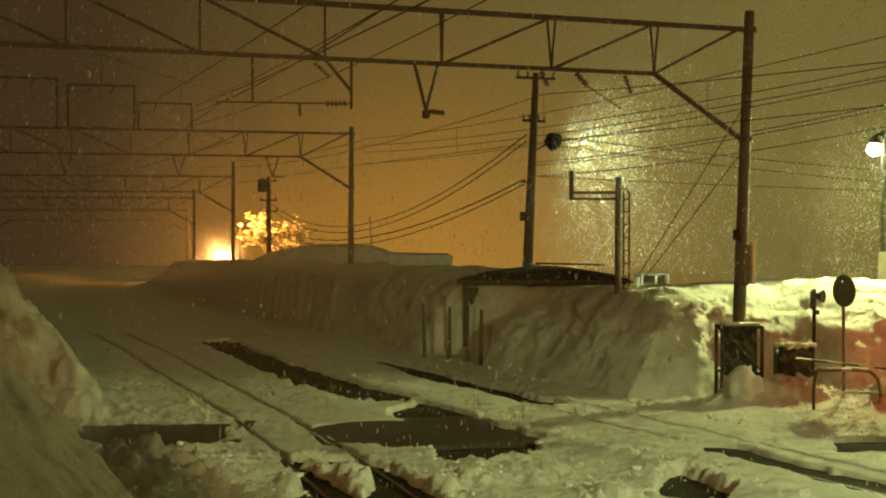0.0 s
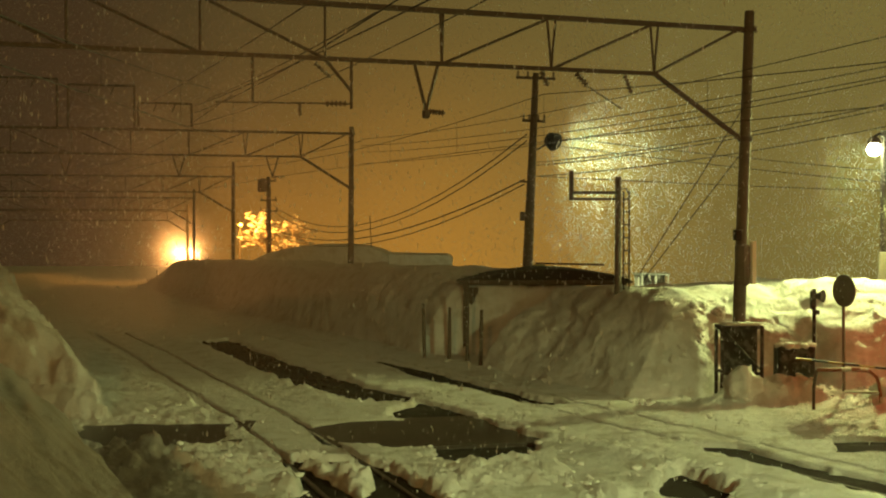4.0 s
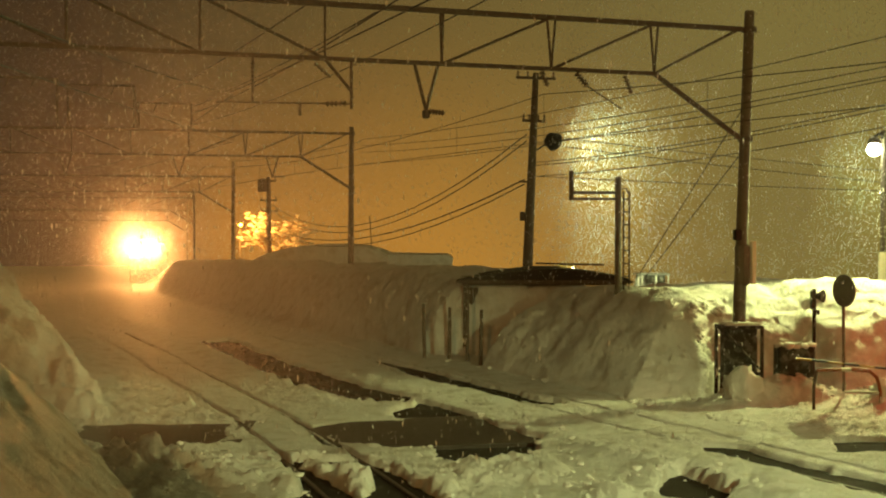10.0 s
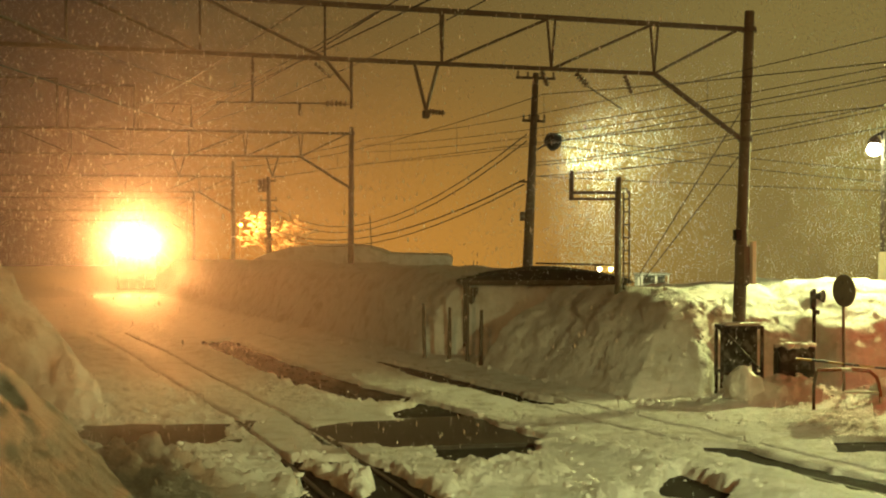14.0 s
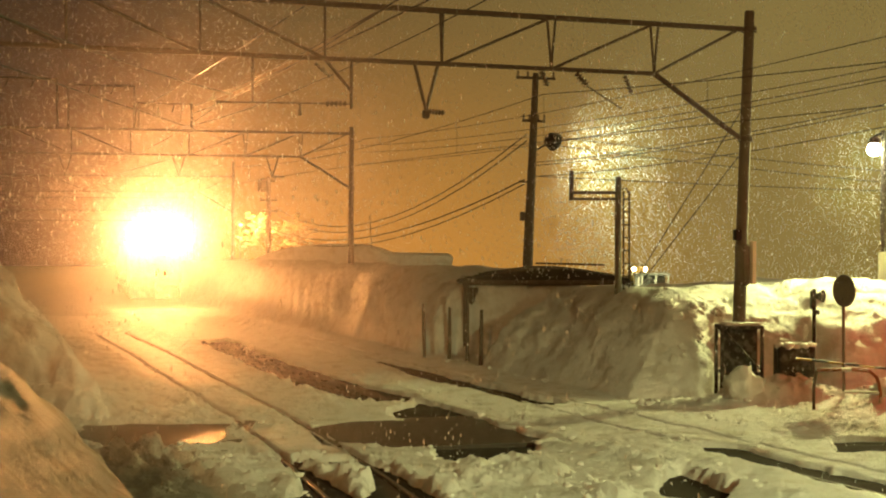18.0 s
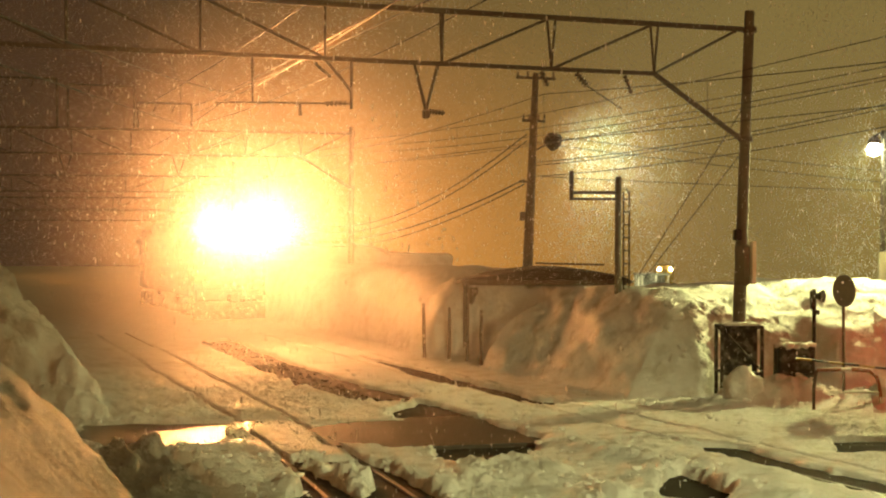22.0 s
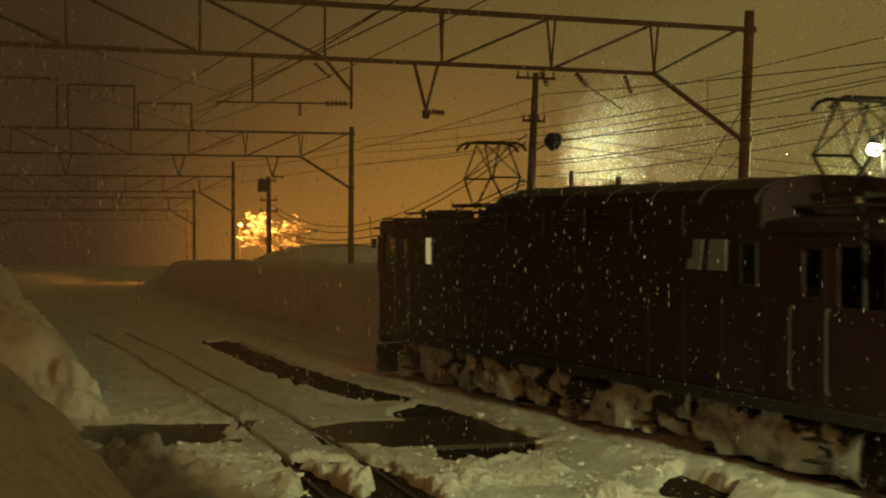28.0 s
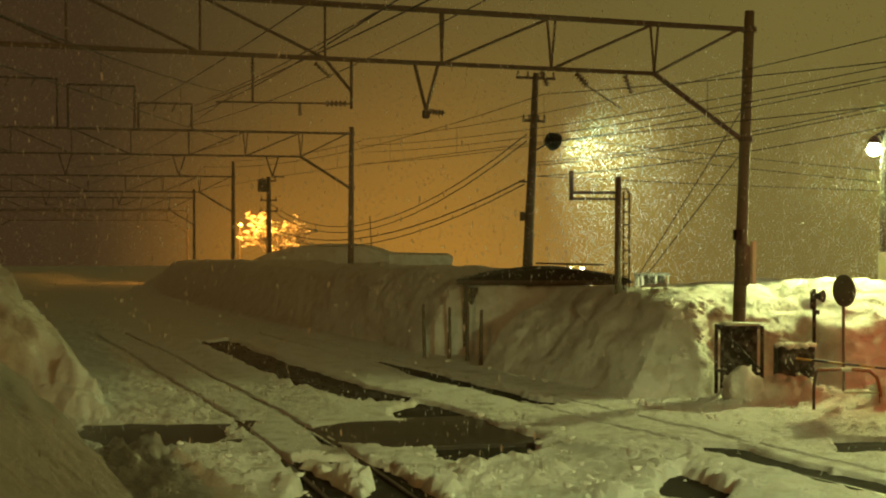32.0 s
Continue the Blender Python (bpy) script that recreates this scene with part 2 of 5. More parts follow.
# ---------------------------------------------------------------- mesh helpers
class Geo:
    """Collects the faces of one mesh."""

    def __init__(self):
        self.v, self.f = [], []

    def add(self, verts, faces):
        k = len(self.v)
        self.v += [tuple(p) for p in verts]
        self.f += [tuple(i + k for i in f) for f in faces]
        return self

    def box(self, c, s, m=None, bevel=0.0):
        hx, hy, hz = s[0] / 2, s[1] / 2, s[2] / 2
        b = min(bevel, hx * 0.9, hy * 0.9, hz * 0.9)
        if b <= 0:
            p = [(x * hx, y * hy, z * hz) for z in (-1, 1) for y in (-1, 1) for x in (-1, 1)]
            f = [(0, 2, 3, 1), (4, 5, 7, 6), (0, 1, 5, 4), (2, 6, 7, 3), (0, 4, 6, 2), (1, 3, 7, 5)]
        else:
            rings = []
            for z, inset in ((-hz, b), (-hz + b, 0), (hz - b, 0), (hz, b)):
                x0, y0 = hx - inset, hy - inset
                rings.append([(-x0 + b, -y0, z), (x0 - b, -y0, z), (x0, -y0 + b, z), (x0, y0 - b, z),
                              (x0 - b, y0, z), (-x0 + b, y0, z), (-x0, y0 - b, z), (-x0, -y0 + b, z)])
            p = [q for r in rings for q in r]
            f = [tuple(range(7, -1, -1)), tuple(range(24, 32))]
            for r in range(3):
                f += [(r * 8 + i, r * 8 + (i + 1) % 8, r * 8 + 8 + (i + 1) % 8, r * 8 + 8 + i) for i in range(8)]
        m = m or Matrix()
        return self.add([m @ Vector(q) + Vector(c) for q in p], f)

    def tube(self, a, b, r, n=8, r2=None, cap=True):
        a, b = Vector(a), Vector(b)
        r2 = r if r2 is None else r2
        q = (b - a).to_track_quat("Z", "Y")
        p = []
        for c, rr in ((a, r), (b, r2)):
            p += [c + q @ Vector((rr * math.cos(2 * math.pi * i / n), rr * math.sin(2 * math.pi * i / n), 0)) for i in range(n)]
        f = [(i, (i + 1) % n, n + (i + 1) % n, n + i) for i in range(n)]
        if cap:
            f += [tuple(range(n - 1, -1, -1)), tuple(range(n, 2 * n))]
        return self.add(p, f)

    def path(self, pts, r, n=6):
        """A round bar bent along the points."""
        pts = [Vector(p) for p in pts]
        k, rings = len(pts), []
        for i, c in enumerate(pts):
            d = (pts[min(i + 1, k - 1)] - pts[max(i - 1, 0)]).normalized()
            q = d.to_track_quat("Z", "Y")
            rings += [c + q @ Vector((r * math.cos(2 * math.pi * j / n), r * math.sin(2 * math.pi * j / n), 0)) for j in range(n)]
        f = [(i * n + j, i * n + (j + 1) % n, (i + 1) * n + (j + 1) % n, (i + 1) * n + j) for i in range(k - 1) for j in range(n)]
        f += [tuple(range(n - 1, -1, -1)), tuple(range((k - 1) * n, k * n))]
        return self.add(rings, f)

    def lathe(self, profile, n=16, m=None):
        """Rings of (radius, height) round the z axis, closed at both ends."""
        m = m or Matrix()
        p = [m @ Vector((r * math.cos(2 * math.pi * i / n), r * math.sin(2 * math.pi * i / n), z)) for r, z in profile for i in range(n)]
        k = len(profile)
        f = [(a * n + i, a * n + (i + 1) % n, (a + 1) * n + (i + 1) % n, (a + 1) * n + i) for a in range(k - 1) for i in range(n)]
        f += [tuple(range(n - 1, -1, -1)), tuple(range((k - 1) * n, k * n))]
        return self.add(p, f)

    def prism(self, outline, a, b, axis=0):
        """An outline of (u, v) drawn along an axis from a to b. axis 0: u, v are y, z; axis 1: x, z; axis 2: x, y."""
        n = len(outline)
        put = {0: lambda t, u, v: (t, u, v), 1: lambda t, u, v: (u, t, v), 2: lambda t, u, v: (u, v, t)}[axis]
        p = [put(t, u, v) for t in (a, b) for u, v in outline]
        f = [(i, (i + 1) % n, n + (i + 1) % n, n + i) for i in range(n)] + [tuple(range(n - 1, -1, -1)), tuple(range(n, 2 * n))]
        return self.add(p, f)

    def lump(self, c, r, seed=0, squash=0.7, n=1):
        """An uneven stone or clod."""
        rng = np.random.RandomState(seed)
        bm = bmesh.new()
        bmesh.ops.create_icosphere(bm, subdivisions=n, radius=1)
        vs = [Vector(c) + Vector((v.co.x * r, v.co.y * r, v.co.z * r * squash)) * (0.75 + 0.5 * rng.rand()) for v in bm.verts]
        fs = [[v.index for v in f.verts] for f in bm.faces]
        bm.free()
        return self.add(vs, fs)

    def mesh(self, name, mat, smooth=False):
        me = bpy.data.meshes.new(name)
        me.from_pydata(self.v, [], self.f)
        bm = bmesh.new()
        bm.from_mesh(me)
        bmesh.ops.recalc_face_normals(bm, faces=bm.faces)
        bm.to_mesh(me)
        bm.free()
        me.materials.append(mat)
        if smooth:
            me.polygons.foreach_set("use_smooth", [True] * len(me.polygons))
        return me


def part(name, geo, mat, parent=None, label="", smooth=False, m=None):
    ob = new(name, geo.mesh(name, mat, smooth))
    if parent:
        ob.parent = parent
    if m:
        ob.matrix_basis = m
    if label:
        ob["label"] = label
    return ob


def thing(name, m, label, category, group="", kind=""):
    ob = new(name)
    ob.empty_display_size = 0.2
    ob.matrix_basis = m
    return tagged(ob, label, category, group, kind)


def solid(name, geo, mat, label, category="", group="", kind="", smooth=False, m=None):
    return tagged(part(name, geo, mat, None, "", smooth, m), label, category, group, kind)


def grid_noise(x, y, scale, octaves=4, seed=0, gain=0.5):
    """Smooth noise of about -1 to 1 on arrays of places."""
    total, amp, norm = np.zeros_like(x), 1.0, 0.0
    for o in range(octaves):
        table = np.random.RandomState(seed * 31 + o).rand(256, 256)
        u, v = x / scale * 2 ** o + 37.3 * o, y / scale * 2 ** o + 11.9 * o
        i, j = np.floor(u).astype(int), np.floor(v).astype(int)
        fu, fv = u - i, v - j
        fu, fv = fu * fu * (3 - 2 * fu), fv * fv * (3 - 2 * fv)
        i0, i1, j0, j1 = i % 256, (i + 1) % 256, j % 256, (j + 1) % 256
        n = (table[i0, j0] * (1 - fu) + table[i1, j0] * fu) * (1 - fv) + (table[i0, j1] * (1 - fu) + table[i1, j1] * fu) * fv
        total, norm, amp = total + amp * (2 * n - 1), norm + amp, amp * gain
    return total / norm * 1.6


def ramp(v, a, b):
    t = np.clip((v - a) / (b - a), 0, 1)
    return t * t * (3 - 2 * t)


# ---------------------------------------------------------------- the lines of the tracks
def line_b(y):
    """x of the centre of the train's track at y."""
    d = np.clip(np.asarray(y, float) - 18, 0, 275)
    near = np.minimum(np.asarray(y, float) - 18, 0) * -0.4680
    far = np.maximum(np.asarray(y, float) - 293, 0) * -0.045
    return 6.888 + near + far - 0.467957 * d + 1.952489e-3 * d ** 2 - 4.710662e-6 * d ** 3 + 7.359747e-9 * d ** 4 - 7.456219e-12 * d ** 5


def line_a(y):
    return line_b(y) - 5.1 - 0.9 * np.exp(-(np.asarray(y, float) - 30) / 12)


def drop(y):
    """The line falls away beyond the crossing: height of the rails at y."""
    u = np.maximum(np.asarray(y, float) - 40, 0)
    return -0.0268 * (u - 20 * (1 - np.exp(-u / 20)))

# ---------------------------------------------------------------- ground and snow
CLEARED = {
    "left": [(-6.13, 25.4), (-3.84, 25.6), (-3.55, 24.8), (-3.69, 23.1), (-4.03, 22.8), (-5.24, 23.0), (-5.9, 23.6)],
    "right": [(-2.05, 25.3), (-1.6, 25.9), (0.46, 26.5), (1.5, 23.9), (1.21, 22.1), (0.5, 21.1), (0.05, 22.0), (-0.15, 22.75), (-0.8, 22.9), (-1.7, 23.6)],
    "strip": [(-7.35, 43.94), (-6.62, 45.24), (-4.14, 38.27), (-1.75, 31.89), (-0.52, 29.82), (-0.92, 28.88), (-1.82, 29.06), (-3.52, 32.57), (-5.26, 37.95)],
    "deck": [(-1.07, 27.01), (-0.55, 29.25), (0.6, 27.01), (0.38, 26.24), (-0.64, 26.09)],
    "rail_l": [(-2.5, 22.18), (-2.14, 21.66), (-1.02, 18.59), (-2.01, 18.59), (-1.85, 19.54)],
    "rail_r": [(-1.23, 21.66), (-0.85, 21.36), (0.11, 18.59), (-1.02, 18.59), (-1.0, 20.32)],
    "b_near": [(4.07, 23.43), (4.66, 23.25), (5.97, 19.97), (5.76, 18.74), (4.91, 20.92), (4.09, 22.57)],
    "road": [(6.29, 24.04), (7.35, 23.92), (6.88, 22.4), (6.12, 22.73)],
    "hole": [(2.98, 20.55), (3.31, 20.87), (3.71, 19.25), (3.55, 18.59), (2.81, 18.59)],
    "b_far": [(-2.15, 39.25), (-0.32, 35.05), (1.16, 31.67), (2.5, 28.35), (1.9, 28.35), (0.77, 30.72), (-0.57, 33.76)],
}


def inside(x, y, poly):
    """Signed distance to a polygon: positive inside."""
    hit, best = np.zeros(x.shape, bool), np.full(x.shape, 1e9)
    for (ax, ay), (bx, by) in zip(poly, poly[1:] + poly[:1]):
        cross = ((ay > y) != (by > y)) & (x < (bx - ax) * (y - ay) / (by - ay + 1e-12) + ax)
        hit ^= cross
        t = np.clip(((x - ax) * (bx - ax) + (y - ay) * (by - ay)) / ((bx - ax) ** 2 + (by - ay) ** 2), 0, 1)
        best = np.minimum(best, np.hypot(x - ax - t * (bx - ax), y - ay - t * (by - ay)))
    return np.where(hit, best, -best)


def bank_depth(x, y):
    """How far a place lies behind the foot of the cut snow bank beyond the train's track."""
    foot = line_b(y) + 1.85 + 5.2 * ramp(y, 36.0, 37.6) * (1 - ramp(y, 38.7, 39.9))
    along = (x - foot) * 0.93
    front = y - np.interp(x, [2.5, 3.6, 5.0, 5.6, 7.3, 7.8, 9.0, 14.0], [29.2, 29.4, 29.2, 29.6, 29.6, 28.8, 28.6, 28.2])
    return np.minimum(along, np.where(x > 2.2, front, 99))


def snow_height(x, y):
    base = drop(y)
    warp_x = x + 0.28 * grid_noise(x, y, 1.3, 3, 5) + 0.20 * grid_noise(x, y, 0.36, 3, 55)
    warp_y = y + 0.28 * grid_noise(x, y, 1.3, 3, 6) + 0.20 * grid_noise(x, y, 0.36, 3, 56)
    bank_x, bank_y = x + 0.28 * grid_noise(x, y, 1.3, 3, 5), y + 0.28 * grid_noise(x, y, 1.3, 3, 6)
    lumps = grid_noise(x, y, 0.55, 3, 1)
    soft = grid_noise(x, y, 5.0, 3, 2)
    h = base + 0.05 + 0.03 * soft + 0.022 * lumps
    # ploughed ridges beside the tracks
    da, db = x - line_a(y), x - line_b(y)
    ridge = np.exp(-((db + 2.5 + 0.3 * soft) / 0.45) ** 2) * (1 - ramp(y, 24, 27)) * 0.12
    ridge += np.exp(-((da - 1.7 + 0.25 * soft) / 0.5) ** 2) * 0.07 * ramp(y, 26, 29)
    rough = np.clip(grid_noise(x, y, 0.42, 3, 9), 0, 1)
    h = h + ridge * (0.75 + 0.7 * rough)
    # churned snow on the near side of the crossing
    churn = ramp(y, 17.0, 19.5) * (1 - ramp(y + 0.16 * x, 21.6, 23.2)) * (1 - ramp(x, 2.2, 3.4))
    crumb = np.abs(grid_noise(x, y, 0.42, 5, 8, 0.62))
    h += churn * (0.26 * np.clip(grid_noise(x, y, 1.1, 3, 7) + 0.35, 0, 1) * (0.35 + crumb)) * np.where(np.abs(np.abs(da) - 0.53) < 0.24, 0.15, 1)
    heap = np.exp(-(((x + 4.1) / 1.3) ** 2 + ((y - 20.5) / np.where(y > 20.5, 0.9, 1.7)) ** 2))
    h += heap * (0.20 + 0.28 * np.abs(grid_noise(x, y, 0.5, 5, 12, 0.6)))
    h += 0.075 * np.abs(grid_noise(x, y, 0.28, 3, 17, 0.75)) * ramp(y, 17, 19) * (1 - ramp(y, 30, 36)) * (0.3 + 0.7 * ramp(grid_noise(x, y, 1.8, 2, 18), -0.3, 0.5))
    # flangeways beside the rails
    for c in (da, db):
        near = np.exp(-((np.abs(c) - 0.535) / 0.05) ** 4) * (0.65 + 0.35 * ramp(grid_noise(x, y, 2.2, 3, 51), -0.5, 0.3))
        h -= near * 0.15 * (1 - ramp(y, 60, 90))
    # the smooth deck between the rails ends in a straight edge
    deck = (np.abs(da) < 0.46) * ramp(y, 22.12, 22.24) * (1 - ramp(y, 26.0, 26.8))
    h = h * (1 - deck) + (base + 0.03) * deck - 0.16 * (np.abs(da) < 0.46) * (1 - ramp(y, 21.95, 22.12)) * ramp(y, 21.2, 21.7)
    h = np.where((np.abs(db) < 1.9), np.minimum(h, base + 0.09), h)
    # trodden snow beyond the crossing, cut off at the road
    step = ramp(y + 0.5 * (warp_y - y), 25.75, 26.0) * ramp(-da + 0.4 * (warp_x - x), 0.85, 1.05)
    h += step * (0.10 + 0.04 * lumps) * (1 - ramp(y, 40, 60))
    # cleared patches
    for name, poly in CLEARED.items():
        d = inside(warp_x * 0.35 + x * 0.65, warp_y * 0.35 + y * 0.65, poly)
        h -= ramp(d, -0.10, 0.16) * 0.5
    # the cut bank beyond the train's track
    wobble = 0.34 - 0.22 * ramp(y, 36, 44)
    d = bank_depth(x + wobble * (bank_x - x), y + wobble * (bank_y - y))
    top = 2.12 + 0.12 * soft + 0.05 * ramp(x, 5, 9)
    wide = ramp(x + 0.3 * grid_noise(x, y, 1.2, 3, 44), 4.8, 6.0) * (y < 40)
    prof = np.clip(d / (1.35 + 0.75 * ramp(x, 0.5, 2.5) * (y < 40)), 0, 1)
    prof = 1 - (1 - prof) ** (2.2 - 0.7 * ramp(x, 0.5, 2.5) * (y < 40))
    cut = 0.70 * np.clip(d / 1.1, 0, 1) ** 0.75 + 0.38 * ramp(d, 0.4, 4.0)
    prof = prof * (1 - wide) + cut * wide
    block = (0.075 + 0.07 * wide) * grid_noise(x, y, 0.9, 4, 14) * ramp(d, 0.0, 0.5) * (1 - ramp(d, 3, 7)) + 0.035 * grid_noise(x, y, 0.3, 3, 57) * ramp(d, 0.0, 0.3) * (y < 60)
    block *= np.where((x < 4.6) & (y < 40), 0.7 + 0.3 * ramp(d, 1.2, 2.4), 1.0)
    h = np.where(d > 0, h * (1 - ramp(d, 0, 0.3)) + base * ramp(d, 0, 0.3) + top * prof + block, h)
    h = np.where(d > 5, np.minimum(h, np.maximum(3.42 - 0.0435 * y - 0.02 * (d - 5), -60)), h)
    brow = 3.5 - (0.0416 - 0.0040 * ramp(x, 5.6, 8.0)) * y + 0.05 * grid_noise(x, y, 0.8, 3, 91)
    h = np.where((d > 0.9) & (x > 2.2) & (y < 60), np.minimum(h, brow), h)
    spill = np.exp(-(((x - 6.5) / 1.0) ** 2 + ((y - 28.35) / 0.42) ** 2)) + 0.6 * np.exp(-(((x - 8.1) / 0.5) ** 2 + ((y - 27.7) / 0.5) ** 2))
    h += spill * (0.42 + 0.30 * np.abs(grid_noise(x, y, 0.5, 4, 41)))
    # the bank on the far side of the near track, cut off in a steep end
    dl = -(da + np.interp(y, [24, 26, 31, 40, 60], [2.75, 2.8, 3.45, 3.7, 3.4]) + 0.10 * soft)
    end = y - np.interp(x, [-11, -7.4, -6.6, -6.1, -5.5], [26.3, 26.2, 25.9, 25.8, 26.3]) + 0.5 * (warp_y - y)
    lt = np.interp(y, [24, 26, 29, 31, 36, 44, 60, 120], [1.0, 1.3, 1.95, 2.45, 2.95, 2.8, 1.5, 0.9])
    rise = np.clip(np.minimum(dl / 0.55, end / 0.22), 0, 1) ** 0.55
    ledge = end + 0.25 * grid_noise(x, y, 0.7, 3, 83)
    rise = rise * (0.50 + 0.50 * ramp(ledge, 0.45, 0.62)) * (1 - 0.55 * np.exp(-((x + 7.15) / 0.34) ** 2 - ((y - 26.75) / 0.40) ** 2))
    lt = lt * (0.72 + 0.28 * ramp(np.minimum(dl, end), 0.2, 2.2))
    h = np.where(np.minimum(dl, end) > 0, h + lt * rise * (1 + 0.10 * lumps + 0.14 * grid_noise(x, y, 1.7, 3, 81)), h)
    # the heap beside the camera: a wind-rippled slope that breaks off towards the crossing
    mound = 1.6 - 0.85 * (x + 3.62) - 0.25 * (y - 14.5)
    brink = np.interp(x, [-5.5, -4.2, -3.88, -3.62, -2.54, -1.5], [13.9, 14.0, 14.05, 14.4, 12.35, 10.6]) + 0.10 * soft
    streak = grid_noise(x * 0.9 + y * 0.30, (y - 0.35 * x) * 0.22, 0.30, 3, 71) + 0.7 * grid_noise(x + y * 0.25, y * 0.12, 0.16, 2, 72)
    mound = np.where(mound > 2.2, 2.2 + 0.5 * np.tanh((mound - 2.2) / 0.5), mound) + 0.05 * soft + 0.055 * streak - 1.9 * np.maximum(y - brink, 0) - 0.4 * np.maximum(y - brink + 0.25, 0) ** 2 * (y < brink + 0.3)
    h = np.maximum(h, np.where(y < 22, mound, -99))
    return h


def build_snow():
    xs = np.concatenate([-np.geomspace(15, 900, 34)[::-1], np.arange(-14.95, -12.0, 0.085), np.arange(-12.0, -3.2, 0.042), np.arange(-3.2, -0.3, 0.030), np.arange(-0.3, 3.4, 0.042), np.arange(3.4, 5.0, 0.030), np.arange(5.0, 10.0, 0.045), np.arange(10.0, 20.0, 0.1), np.geomspace(20.1, 900, 34)])
    ys = np.concatenate([np.arange(-60, 6.2, 2.2), np.arange(6.2, 17, 0.07), np.arange(17, 32, 0.042), np.arange(32, 46, 0.085), np.geomspace(46.1, 900, 130)])
    X, Y = np.meshgrid(xs, ys)
    # the columns run along the tracks, so that the wheel grooves stay clean
    X = X + (line_b(np.clip(Y, 12, 48)) - line_b(24.0)) * np.clip((900 - np.abs(X)) / 870, 0, 1)
    H = snow_height(X, Y)
    # a bare strip of shore under the camera keeps clear of the lens
    H = np.where(Y < 6.4, np.minimum(H, 1.7), H)
    # hollows and bulges on the steep faces
    steep = ramp(np.minimum(bank_depth(X, Y), 6 - bank_depth(X, Y)), 0.0, 0.5) * (Y < 160) * (0.55 + 0.45 * ramp(X, 4.2, 5.2) * (Y < 36))
    X = X + steep * 0.20 * grid_noise(X + 1.3 * H, Y * 0.9 - H, 0.9, 4, 31)
    Y = Y + steep * 0.16 * grid_noise(X - H, Y + 1.2 * H, 0.8, 4, 32)
    face = ramp(bank_depth(X, Y), 0.0, 0.3) * (1 - ramp(bank_depth(X, Y), 2.5, 4.0)) * (Y < 60)
    Y = Y - face * 0.07 * np.abs(grid_noise(X + 0.4 * H, 1.1 * H + 0.2 * Y, 0.34, 4, 61))
    H = H + steep * 0.07 * grid_noise(X + H, Y - 0.8 * H, 0.6, 4, 33)
    nx, ny = len(xs), len(ys)
    co = np.stack([X, Y, H], -1).reshape(-1, 3)
    i = (np.arange(ny - 1)[:, None] * nx + np.arange(nx - 1)[None, :])
    quads = np.stack([i, i + 1, i + nx + 1, i + nx], -1).reshape(-1, 4)
    cx, cy = co[quads].mean(1)[:, 0], co[quads].mean(1)[:, 1]
    da = cx - line_a(cy)
    region = np.zeros(len(quads), int)
    region[bank_depth(cx, cy) > 0.0] = 1
    region[(da < -2.75) & (cy > 26)] = 2
    region[(cy < 16) & (cx < -1.2)] = 3
    region[np.abs(cx) > 60] = 0
    region[(cy > 160) | (cy < 6)] = 0
    tags = [("ground", "snow-covered ground with wheel ruts between the tracks", "structure", ""),
            ("snow_bank", "tall cut snow bank with broken blocks along the track", "", "snow bank"),
            ("snow_bank", "low rounded snow bank beside the near track", "", "snow bank"),
            ("snow_mound", "wind-rippled mound of packed snow", "", "snow mound")]
    for k, (name, label, kind, cat) in enumerate(tags):
        q = quads[region == k]
        used, inv = np.unique(q, return_inverse=True)
        me = bpy.data.meshes.new(name)
        me.from_pydata(co[used].tolist(), [], inv.reshape(-1, 4).tolist())
        me.polygons.foreach_set("use_smooth", [True] * len(me.polygons))
        me.materials.append(SNOW)
        tagged(new(name, me), label, cat, "", kind)


build_snow()


def loose_snow():
    """Crumbs and lumps thrown up by the plough along the crossing, the tracks and the bank's foot."""
    rng, g = np.random.RandomState(77), Geo()
    spots = []
    for poly, n in ((CLEARED["right"], 30), (CLEARED["left"], 24), (CLEARED["deck"], 14), (CLEARED["rail_l"], 30), (CLEARED["rail_r"], 30), (CLEARED["hole"], 16), (CLEARED["strip"], 24)):
        for _ in range(n):
            k = rng.randint(len(poly))
            (ax, ay), (bx, by), u = poly[k], poly[(k + 1) % len(poly)], rng.rand()
            spots.append((ax + (bx - ax) * u + rng.normal(0, 0.14), ay + (by - ay) * u + rng.normal(0, 0.14), rng.gamma(1.6, 0.013) + 0.008))
    for _ in range(1500):
        y = rng.uniform(18.6, 26.5)
        spots.append((rng.uniform(-5.5, 5.5), y, rng.gamma(1.5, 0.010) + 0.006))
    for _ in range(140):
        x = rng.uniform(3.4, 9.2)
        spots.append((x, rng.normal(28.6, 0.35), rng.gamma(1.6, 0.02) + 0.01))
    for _ in range(120):
        y = rng.uniform(26, 38)
        spots.append((float(line_b(y)) + rng.choice([1.75, -1.6]) + rng.normal(0, 0.12), y, rng.gamma(1.6, 0.013) + 0.008))
    a = np.array(spots)
    hs = snow_height(a[:, 0], a[:, 1])
    for i, (x, y, r) in enumerate(spots):
        if abs(abs(x - float(line_a(y))) - 0.55) < 0.1 + r or abs(x - float(line_b(y))) < 1.5 or (i > 170 and hs[i] < -0.08):
            continue
        g.lump((x, y, max(hs[i], -0.03) + 0.3 * r), r, i, 0.6, 1)
    solid("loose_snow", g, CLOD, "crumbled snow lumps scattered over the crossing", "snow", kind="stuff")


loose_snow()


